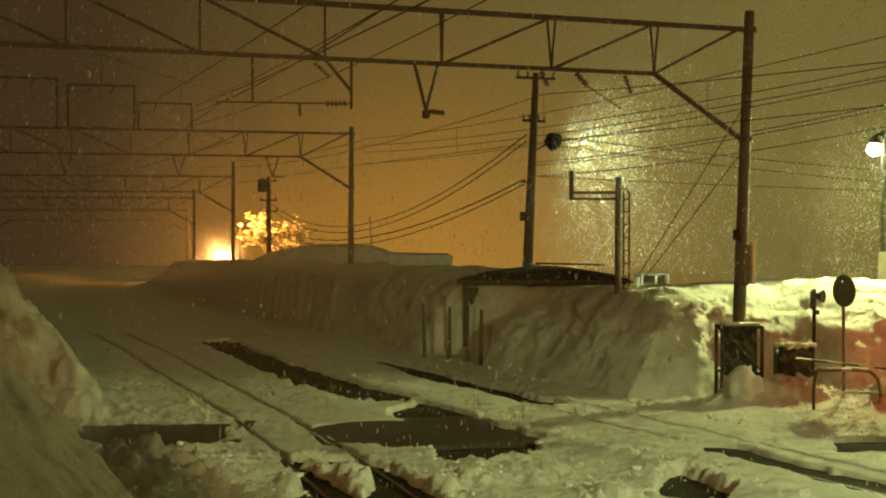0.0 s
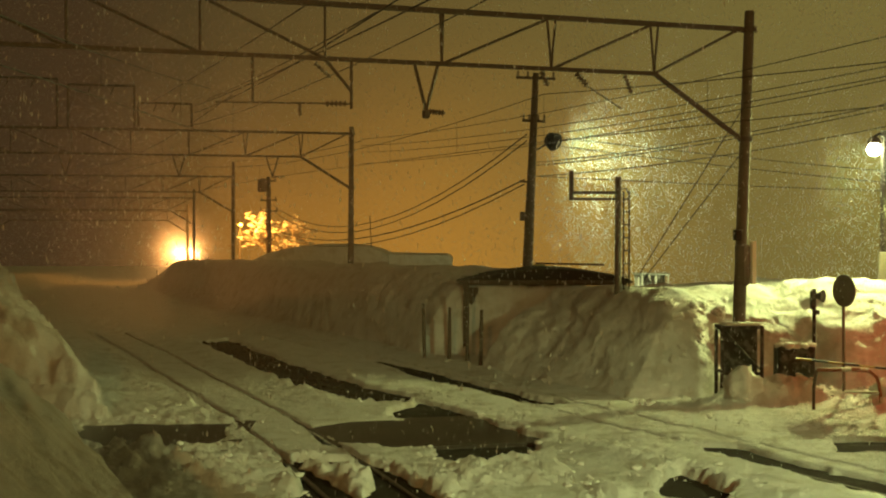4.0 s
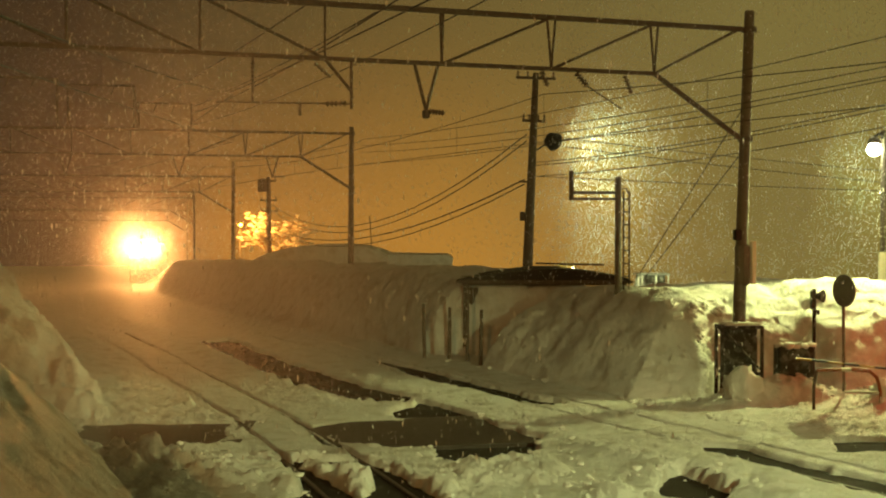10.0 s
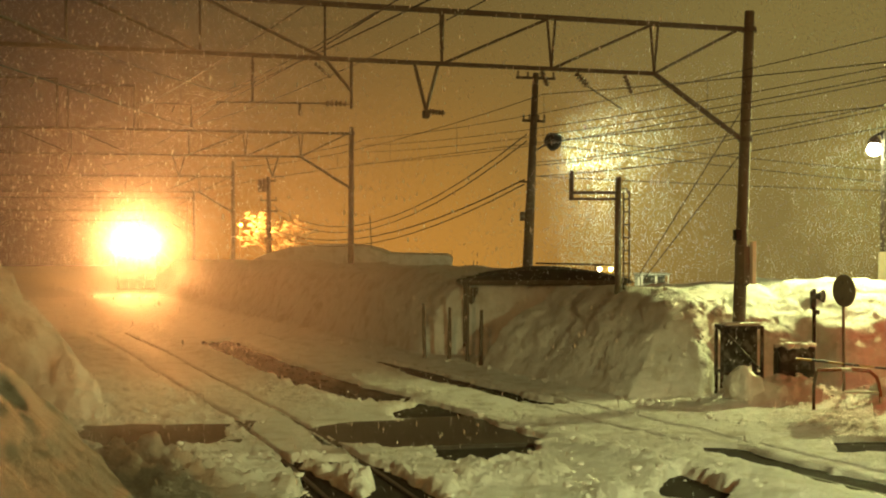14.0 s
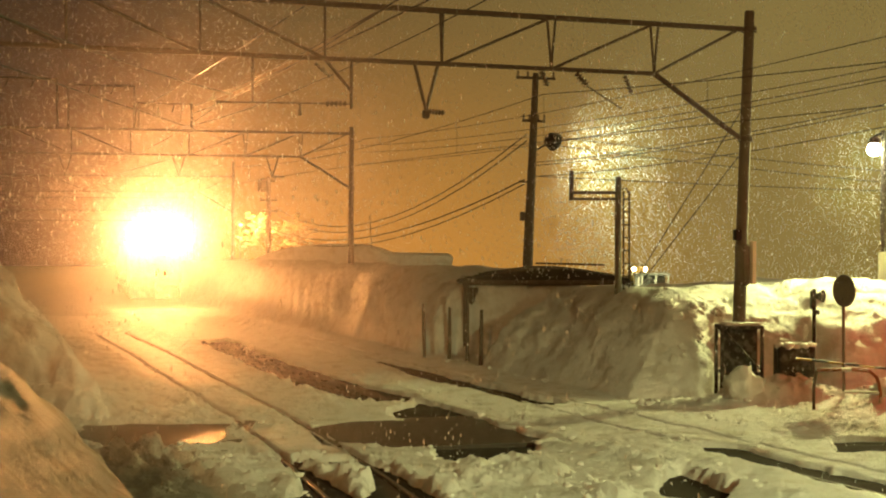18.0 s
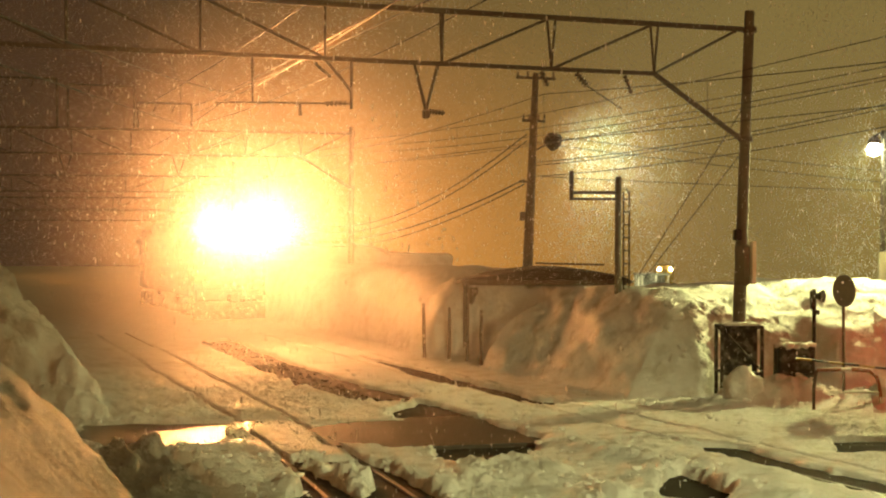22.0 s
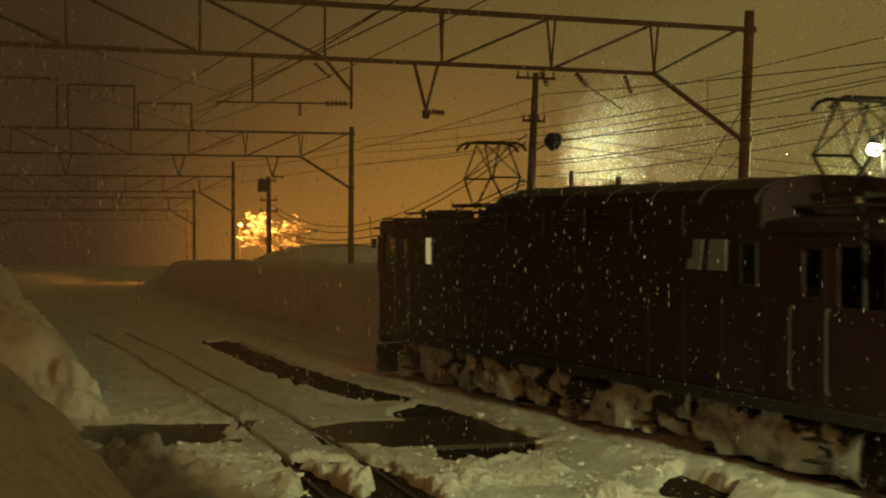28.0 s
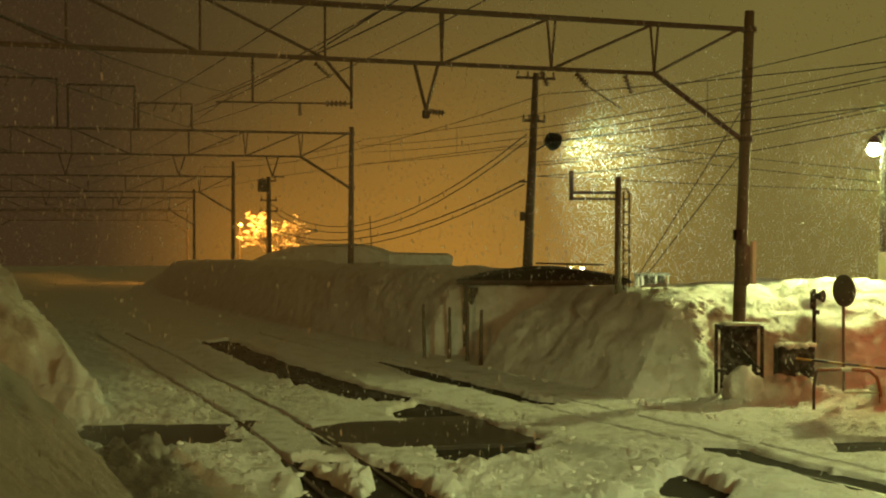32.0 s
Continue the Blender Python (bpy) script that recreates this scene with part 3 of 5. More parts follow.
def shard(r, seed):
    """A broken slab of packed snow with sharp uneven corners."""
    rng = np.random.RandomState(seed)
    g = Geo().box((0, 0, 0), (2 * r, 1.5 * r, 0.9 * r), bevel=0.12 * r)
    g.v = [tuple(np.array(p) * (1 + 0.5 * (rng.rand(3) - 0.5))) for p in g.v]
    return g


rng = np.random.RandomState(19)
for k in range(44):
    x, y = rng.uniform(4.75, 6.1), 29.55 + 1.1 * rng.rand() ** 1.5
    z, r = float(snow_height(np.array([x]), np.array([y]))[0]), 0.05 + 0.13 * rng.rand() ** 2
    if z < 1.0:
        continue
    solid("snow_block", shard(r, 900 + k), CLOD, "broken angular snow block on the bank's edge", "snow block", "broken snow blocks", m=pose(x, y, z + 0.15 * r, *rng.uniform(-60, 60, 3)))
rng = np.random.RandomState(9)
for k in range(22):
    x, y = rng.uniform(4.6, 5.8), rng.uniform(29.6, 31.0)
    z, r = float(snow_height(np.array([x]), np.array([y]))[0]), rng.uniform(0.06, 0.17)
    solid("snow_block", Geo().lump((0, 0, 0), r, 500 + k, 0.8, 1), SNOW, "broken angular snow block on the bank's edge", "snow block", "broken snow blocks", m=pose(x, y, z + 0.2 * r, *rng.uniform(-40, 40, 3)))
for x, y, r in ((5.72, 28.15, 0.34), (8.2, 27.6, 0.2)):
    z = float(snow_height(np.array([x]), np.array([y]))[0])
    solid("snow_block", Geo().lump((0, 0, 0), r, int(x * 100), 1.15, 3), SNOW, "rounded snow block fallen at the bank's foot", "snow block", "broken snow blocks", smooth=True, m=pose(x, y, z + 0.2 * r, 0, 10, 30))

g = Geo()
gx, gy = [-30, -12, -6, 0, 6, 12, 40], [14, 20, 24, 28, 32, 36, 40, 46, 60, 90]
for j in range(len(gy) - 1):
    for i in range(len(gx) - 1):
        p = [(gx[a], gy[b], -0.035 + float(drop(gy[b]))) for a, b in ((i, j), (i + 1, j), (i + 1, j + 1), (i, j + 1))]
        g.add(p, [(0, 1, 2, 3)])
solid("road", g, WET, "wet black asphalt and ballast bared by melting", kind="structure")


g = Geo()
g.prism([(-2.3, 25.0), (-1.8, 26.3), (0.7, 26.9), (1.8, 24.2), (1.7, 23.62), (-0.9, 22.98), (-1.9, 23.3)], -0.2, 0.03, 2)
solid("crossing_deck", g, SLAB, "dark asphalt deck of the crossing bared of snow", kind="structure")
g = Geo()
g.prism([(-6.6, 25.9), (-3.3, 26.1), (-3.2, 22.6), (-6.4, 22.4)], -0.2, 0.045, 2)
solid("crossing_deck", g, SLAB, "dark asphalt deck of the crossing bared of snow", kind="structure")


rng, g = np.random.RandomState(33), Geo()
for k in range(420):
    y = rng.uniform(28.6, 44.0)
    mid = float(np.interp(y, [28.6, 32.0, 38.0, 44.0], [-1.2, -2.7, -4.75, -6.95]))
    x, r = mid + rng.normal(0, 0.28), 0.03 + 0.07 * rng.rand() ** 2
    g.lump((x, y, -0.02 + float(drop(y))), r, 2000 + k, 0.8, 1)
solid("ballast", g, WET, "dark wet ballast stones in the bared strip", "ballast", kind="stuff")


def sweep(line, y0, y1, offset, outline, step=1.5):
    """A bar of the outline (across, up) laid along a track line at an offset from its centre."""
    g, ys = Geo(), np.arange(y0, y1 + step * 0.5, step)
    rings = []
    for y in ys:
        c, t = Vector((float(line(y)), y)), Vector((float(line(y + 0.1)) - float(line(y - 0.1)), 0.2)).normalized()
        n = Vector((t.y, -t.x))
        rings += [(c.x + n.x * (offset + u), c.y + n.y * (offset + u), v + float(drop(y))) for u, v in outline]
    k = len(outline)
    f = [(i * k + j, i * k + (j + 1) % k, (i + 1) * k + (j + 1) % k, (i + 1) * k + j) for i in range(len(ys) - 1) for j in range(k)]
    f += [tuple(range(k)), tuple(range((len(ys) - 1) * k, len(ys) * k))]
    return g.add(rings, f)


RAIL_OUTLINE = [(-0.06, -0.15), (0.06, -0.15), (0.06, -0.135), (0.012, -0.12), (0.012, -0.04), (0.033, -0.03), (0.033, -0.005),
                (0.026, 0.0), (-0.026, 0.0), (-0.033, -0.005), (-0.033, -0.03), (-0.012, -0.04), (-0.012, -0.12), (-0.06, -0.135)]


def line_c(y):
    return line_a(y) - 3.35


for name, line, y0, y1, mat in (("train_track", line_b, -30, 290, RAIL), ("near_track", line_a, 8, 290, RUST), ("siding_track", line_c, 14, 60, RUST)):
    t = thing("railway_track", Matrix(), {"train_track": "polished steel rails of the line sunk in snow", "near_track": "rusty rails of the second line in snow grooves",
                                          "siding_track": "half-buried rusty siding rails"}[name], "railway track", "tracks", "structure")
    for off in (-0.55, 0.55):
        part("rail", sweep(line, y0, y1, off, RAIL_OUTLINE), mat, t)


# ---------------------------------------------------------------- overhead line
def yaw_of(line, y):
    return math.degrees(math.atan2(float(line(y - 0.5)) - float(line(y + 0.5)), 1.0))


def insulator(g, a, b, r=0.045, n=5):
    a, b = Vector(a), Vector(b)
    for i in range(n):
        p = a.lerp(b, (i + 0.2) / n)
        q = a.lerp(b, (i + 0.75) / n)
        g.tube(p, q, r, 8, r * 0.45)
    return g.tube(a, b, r * 0.35, 6)


def gantry(x, y, top, lean=0.0, shift=0.0, span=19.9, foot=-0.5, bottom=6.42, upper=7.38):
    """A portal over all the tracks: two concrete poles and a lattice beam. x, y: the pole beyond the train's track."""
    dz = float(drop(y))
    t = thing("catenary_gantry", pose(x, y, dz, 0, 0, yaw_of(line_b, y)), "steel lattice gantry on concrete poles carrying the overhead line", "gantry", "catenary gantries")
    bottom, upper = bottom - 0.0, upper
    tp = top - dz
    part("pole", Geo().lathe([(0.14, foot), (0.135, 0.5), (0.098, tp - 0.02), (0.085, tp)], 14, pose(shift, 0, 0) @ Matrix.Rotation(radians(lean), 4, "Y")), CONCRETE, t, smooth=True)
    part("pole", Geo().lathe([(0.14, foot), (0.135, 0.5), (0.098, tp - 0.02), (0.085, tp)], 14, pose(-span, 0, 0)), CONCRETE, t, smooth=True)
    s = lambda d, z: (-d, 0, z)
    for z, r in ((upper, 0.048), (bottom, 0.038)):
        part("chord", Geo().box((-span / 2 + (0 if z == upper else 0.0), 0, z), (span - (0 if z == upper else 4.1), 0.10, r * 2), bevel=0.01), STEEL, t)
    nodes = [2.05 + 2.23 * i for i in range(8)]
    for i, d in enumerate(nodes):
        pair = (-0.09, 0.09) if i in (0, 1) else (-0.03, 0.03) if i == 2 else (0.0,)
        for o in pair:
            part("web_post", Geo().tube(s(d + o, upper), s(d, bottom), 0.024, 6), STEEL, t)
    mid = 3
    for i in range(len(nodes)):
        if i < mid:
            a, b = (nodes[i], bottom), ((nodes[i - 1] if i else 0.1), upper)
        else:
            a, b = (nodes[i], bottom), ((nodes[i + 1] if i + 1 < len(nodes) else span - 0.1), upper)
        part("diagonal", Geo().tube(s(*a), s(*b), 0.03, 6), STEEL, t)
    part("knee_brace", Geo().tube(s(nodes[0], bottom), s(0.05, 5.2), 0.055, 8), STEEL, t)
    part("knee_brace", Geo().tube(s(nodes[-1], bottom), s(span - 0.05, 5.2), 0.055, 8), STEEL, t)
    for z in (5.2, upper):
        part("collar", Geo().lathe([(0.15, z - 0.05), (0.15, z + 0.05)], 12, pose(shift + math.tan(radians(lean)) * z, 0, 0)), STEEL, t)
    return t


G1 = gantry(5.97, 29.5, 7.76, 2.1, -0.14)
G2 = gantry(-3.75, 60.0, 7.46, 0.4)
G3 = gantry(-13.05, 92.0, 7.40, 0.2)
gantry(-20.5, 122.0, 6.45)
gantry(-26.2, 152.0, 5.5)


def wire(name, pts, r, label, group="overhead wires", category="wire"):
    return solid(name, Geo().path(pts, r, 5), WIRE, label, category, group)


def sag(a, b, dip, n=14):
    a, b = Vector(a), Vector(b)
    return [a.lerp(b, i / n) + Vector((0, 0, -4 * dip * (i / n) * (1 - i / n))) for i in range(n + 1)]


for line in (line_a, line_b):
    stops = [-6, 29, 60, 92, 122, 152]
    mess, cont = [], []
    for y0, y1 in zip(stops, stops[1:]):
        a = Vector((float(line(y0)), y0, 6.05 + float(drop(y0))))
        b = Vector((float(line(y1)), y1, 6.05 + float(drop(y1))))
        seg = sag(a, b, 0.45)
        mess += seg[:-1]
        for i in range(14):
            y = y0 + (y1 - y0) * i / 14
            cont.append((a.lerp(b, i / 14).x, y, 5.12 + float(drop(y))))
    m = wire("messenger_wire", mess, 0.009, "thin dark messenger wire hung over the track")
    wire("contact_wire", cont, 0.008, "thin dark contact wire over the track")
    for i in range(2, len(cont) - 1, 2):
        part("dropper", Geo().tube(mess[i], cont[i], 0.004, 4), WIRE, m)


SPANS = [
    ((-3.24, 59, 6.9), (7.32, 24.5, 6.61), 0.25, 0.01),
    ((-3.24, 59, 6.65), (7.32, 24.5, 6.11), 0.25, 0.01),
    ((-3.24, 59, 6.38), (7.32, 24.5, 5.95), 0.25, 0.01),
    ((-3.24, 59, 5.93), (7.32, 24.5, 5.89), 0.25, 0.01),
    ((2.81, 45, 5.39), (9.1, 30, 5.97), 0.15, 0.012),
    ((2.81, 45, 5.3), (9.1, 30, 5.88), 0.15, 0.012),
    ((2.81, 45, 4.97), (9.1, 30, 5.51), 0.15, 0.012),
    ((3.45, 45, 6.16), (15.93, 35, 4.34), 0.1, 0.01),
    ((3.45, 45, 5.9), (15.93, 35, 4.02), 0.1, 0.01),
    ((2.85, 45, 4.97), (17.51, 39, 4.21), 0.05, 0.01),
    ((2.54, 45, 6.24), (-10.2, 88, 4.71), 2.0, 0.02),
    ((2.54, 45, 6.04), (-10.2, 88, 4.37), 2.0, 0.02),
    ((2.47, 45, 4.87), (-10.2, 88, 3.27), 1.2, 0.025),
    ((2.47, 45, 4.73), (-10.2, 88, 3.03), 1.3, 0.02),
    ((-10.04, 60, 8.3), (0.15, 24, 7.32), 0.1, 0.018),
    ((-10.04, 60, 8.03), (-0.59, 24, 7.23), 0.2, 0.016),
    ((-9.5, 60, 8.6), (-1.17, 26, 7.22), 0.1, 0.014),
    ((-12.21, 60, 8.26), (-1.68, 24, 7.41), 0.1, 0.014),
    ((-10.38, 60, 7.46), (1.15, 26, 7.64), 0.3, 0.013),
    ((-13.11, 92, 7.46), (-3.24, 59, 6.83), 0.2, 0.014),
    ((4.33, 33, 2.32), (5.92, 29.4, 5.77), 0.0, 0.01),
    ((4.5, 33, 2.32), (6.03, 29.4, 5.07), 0.0, 0.01)]
for a, b, dip, r in SPANS:
    wire("overhead_cable", sag(a, b, dip), r, "dark cable strung between the poles", "cables", "cable")

# fittings under the nearest beam: droppers, registration arms and insulators (x across the tracks from the pole)
for a, b in (((-7.05, 0, 6.42), (-6.82, 0, 5.56)), ((-6.58, 0, 6.42), (-6.82, 0, 5.56))):
    part("v_hanger", Geo().tube(a, b, 0.032, 6), STEEL, G1)
part("hanger_foot", Geo().box((-6.82, 0, 5.5), (0.12, 0.12, 0.16), bevel=0.02), STEEL, G1)
part("hanger", Geo().tube((-8.25, 0, 6.42), (-8.25, 0, 5.55), 0.03, 6), STEEL, G1)
part("hanger_brace", Geo().tube((-8.75, 0, 6.42), (-8.25, 0, 5.86), 0.03, 6), STEEL, G1)
part("registration_arm", Geo().tube((-8.25, 0, 5.64), (-10.7, 0, 5.60), 0.018, 6), STEEL, G1)
part("hanger", Geo().tube((-10.05, 0, 6.42), (-10.05, 0, 5.60), 0.022, 6), STEEL, G1)
for a, b, r in (((-8.35, 0, 5.64), (-8.75, 0, 5.63), 0.06), ((-6.75, 0, 5.55), (-6.45, 0, 5.53), 0.06), ((-8.9, 0.1, 6.35), (-8.6, 0.1, 6.1), 0.05), ((-10.05, 0, 6.3), (-10.05, 0, 5.95), 0.05),
                ((-4.5, 0, 6.36), (-4.35, 0, 6.1), 0.07), ((-3.75, 0, 6.36), (-3.5, 0, 6.12), 0.07), ((-2.7, 0, 6.36), (-2.55, 0, 6.02), 0.07), ((-9.2, 0, 5.62), (-9.2, 0, 5.4), 0.05)):
    part("insulator", insulator(Geo(), a, b, r), PORCELAIN, G1)
part("pull_off", Geo().tube((-3.5, 0, 6.12), (-2.6, 0.3, 5.75), 0.012, 5), WIRE, G1)
part("terminal_box", Geo().box((0.15, -0.14, 2.75), (0.10, 0.10, 0.85), bevel=0.01), PALE, G1, "pale cable cover on the pole")
part("pole_band", Geo().box((-0.02, -0.02, 2.7), (0.28, 0.28, 0.9), bevel=0.08), CONCRETE, G1)
part("pole_bracket", Geo().box((-0.16, -0.05, 3.3), (0.16, 0.12, 0.22), bevel=0.02), BLACK, G1)
# feeder frames over the second beam
for d0, d1, top in ((6.4, 8.45, 8.42), (8.6, 11.1, 9.05), (11.5, 14.2, 9.25)):
    for d in (d0, d1):
        part("frame_post", Geo().tube((-d, 0, 7.38), (-d, 0, top), 0.045, 6), STEEL, G2)
    part("frame_bar", Geo().tube((-d0, 0, top), (-d1, 0, top), 0.045, 6), STEEL, G2)
    for k in (0.3, 0.65):
        d = d0 + (d1 - d0) * k
        part("insulator", insulator(Geo(), (-d, 0, top), (-d - 0.15, 0, top - 0.35), 0.05), PORCELAIN, G2)
for d, g in ((6.9, G2), (11.2, G2), (3.2, G2), (6.9, G3), (11.2, G3)):
    for e in (-0.25, 0.25):
        part("v_hanger", Geo().tube((-d + e, 0, 6.42), (-d, 0, 5.6), 0.032, 6), STEEL, g)
    part("insulator", insulator(Geo(), (-d + 0.05, 0, 5.62), (-d + 0.5, 0, 5.6), 0.06), PORCELAIN, g)

# ---------------------------------------------------------------- the locomotive
BODY = 17.7
HALF = BODY / 2
SIDE = 1.42


def body_outline(top, shoulder, half=SIDE, low=1.02):
    return [(-half + 0.04, low), (half - 0.04, low), (half, low + 0.1), (half, shoulder), (half - 0.10, shoulder + 0.14),
            (half - 0.42, top - 0.05), (half - 0.8, top), (-half + 0.8, top), (-half + 0.42, top - 0.05),
            (-half + 0.10, shoulder + 0.14), (-half, shoulder), (-half, low + 0.1)]


def rim_ring(x, y, z, inner=0.146, outer=0.17, n=24):
    """A flat ring round a lamp's mouth, facing along x."""
    g = Geo()
    p = []
    for r, d in ((inner, 0), (outer, 0), (outer, 0.012), (inner, 0.012)):
        p += [(x + d, y + r * math.cos(2 * math.pi * i / n), z + r * math.sin(2 * math.pi * i / n)) for i in range(n)]
    f = [(a * n + i, a * n + (i + 1) % n, (a + 1) % 4 * n + (i + 1) % n, (a + 1) % 4 * n + i) for a in range(4) for i in range(n)]
    return g.add(p, f)


def crust(x0, x1, z0, z1, y, seed, keep, thick=0.16, step=0.045):
    """A ragged crust of snow frozen to an upright side: keeps the places where the noise is high."""
    xs, zs = np.arange(x0, x1, step), np.arange(z0, z1, step)
    X, Z = np.meshgrid(xs, zs)
    a = grid_noise(X + 7 * seed, Z * 1.3, 0.55, 4, seed) - keep + 0.5 * (1 - np.abs(2 * (Z - z0) / (z1 - z0) - 1)) - 0.2
    depth = np.clip(a, 0, 0.8) ** 0.5 * thick + 0.03 * grid_noise(X, Z, 0.16, 3, seed + 3)
    Y = y + np.sign(y) * np.where(a > 0, np.maximum(depth, 0.01), 1.2 * a)
    nx = len(xs)
    v = np.stack([X, Y, Z], -1).reshape(-1, 3)
    ok = (a > -0.22)
    f = [(j * nx + i, j * nx + i + 1, (j + 1) * nx + i + 1, (j + 1) * nx + i) for j in range(len(zs) - 1) for i in range(nx - 1)
         if ok[j, i] and ok[j, i + 1] and ok[j + 1, i] and ok[j + 1, i + 1]]
    return Geo().add(v.tolist(), f)


def pantograph(loco, x):
    t = new("pantograph")
    t.parent, t.matrix_basis, t["label"] = loco, pose(x, 0, 0), "raised diamond-frame pantograph"
    base, knee, top = 3.70, 4.25, 4.93
    part("base_frame", Geo().box((0, 0.55, base), (1.5, 0.07, 0.07)).box((0, -0.55, base), (1.5, 0.07, 0.07)).box((0.6, 0, base), (0.07, 1.1, 0.07)).box((-0.6, 0, base), (0.07, 1.1, 0.07)), BLACK, t)
    for sx in (-1, 1):
        for sy in (-1, 1):
            part("lower_arm", Geo().tube((0.10 * sx, 0.40 * sy, base), (0.66 * sx, 0.34 * sy, knee), 0.024, 6), BLACK, t)
            part("upper_arm", Geo().tube((0.66 * sx, 0.34 * sy, knee), (0.20 * sx, 0.26 * sy, top), 0.018, 6), BLACK, t)
            part("insulator", insulator(Geo(), (0.6 * sx, 0.55 * sy, base - 0.3), (0.6 * sx, 0.55 * sy, base), 0.07), PORCELAIN, t)
        part("cross_tube", Geo().tube((0.66 * sx, -0.36, knee), (0.66 * sx, 0.36, knee), 0.022, 6), BLACK, t)
        part("brace", Geo().tube((0.66 * sx, -0.34, knee), (0.20 * sx, 0.26, top), 0.012, 5), BLACK, t)
        part("brace", Geo().tube((0.66 * sx, 0.34, knee), (0.20 * sx, -0.26, top), 0.012, 5), BLACK, t)
        part("contact_strip", Geo().path([(0.2 * sx, -0.72, top - 0.13), (0.2 * sx, -0.62, top - 0.02), (0.2 * sx, -0.46, top + 0.03), (0.2 * sx, 0.46, top + 0.03), (0.2 * sx, 0.62, top - 0.02), (0.2 * sx, 0.72, top - 0.13)], 0.03, 6), BLACK, t)


def bogie(loco, x, seed):
    b = new("bogie")
    b.parent, b.matrix_basis, b["label"] = loco, pose(x, 0, 0), "two-axle bogie caked with snow"
    for sy in (-1, 1):
        part("side_frame", Geo().box((0, 1.02 * sy, 0.62), (3.3, 0.12, 0.34), bevel=0.04), UNDER, b)
        for sx in (-1, 1):
            w = part("wheel", Geo().lathe([(0.58, -0.02), (0.58, 0.012), (0.56, 0.03), (0.5, 0.045), (0.47, 0.03), (0.2, 0.03), (0.14, 0.09), (0.05, 0.09)], 24, pose(1.25 * sx, 0.56 * sy, 0.56, -90 * sy)), UNDER, b, smooth=False)
            part("axle_box", Geo().box((1.25 * sx, 1.10 * sy, 0.56), (0.36, 0.16, 0.36), bevel=0.05), UNDER, b)
            part("spring", Geo().lathe([(0.09, 0.55), (0.12, 0.58), (0.09, 0.62), (0.12, 0.66), (0.09, 0.70), (0.12, 0.74), (0.09, 0.8)], 10, pose((1.25 - 0.34) * sx, 1.08 * sy, 0.05)), UNDER, b)
        part("sand_pipe", Geo().path([(1.75, 1.0 * sy, 0.9), (1.85, 0.8 * sy, 0.5), (1.8, 0.6 * sy, 0.12)], 0.025, 6), UNDER, b)
        rng = np.random.RandomState(seed + sy)
        part("caked_snow", crust(-1.9, 1.9, 0.16, 1.05, 1.10 * sy, seed + sy + 1, -0.06), CRUST, b, "snow frozen to the bogie side", smooth=True)["kind"] = "stuff"
    part("axle", Geo().tube((1.25, -0.6, 0.56), (1.25, 0.6, 0.56), 0.08, 10), UNDER, b)
    part("axle", Geo().tube((-1.25, -0.6, 0.56), (-1.25, 0.6, 0.56), 0.08, 10), UNDER, b)
    part("motor_case", Geo().box((0, 0, 0.62), (1.5, 0.9, 0.5), bevel=0.08), UNDER, b)
    return b


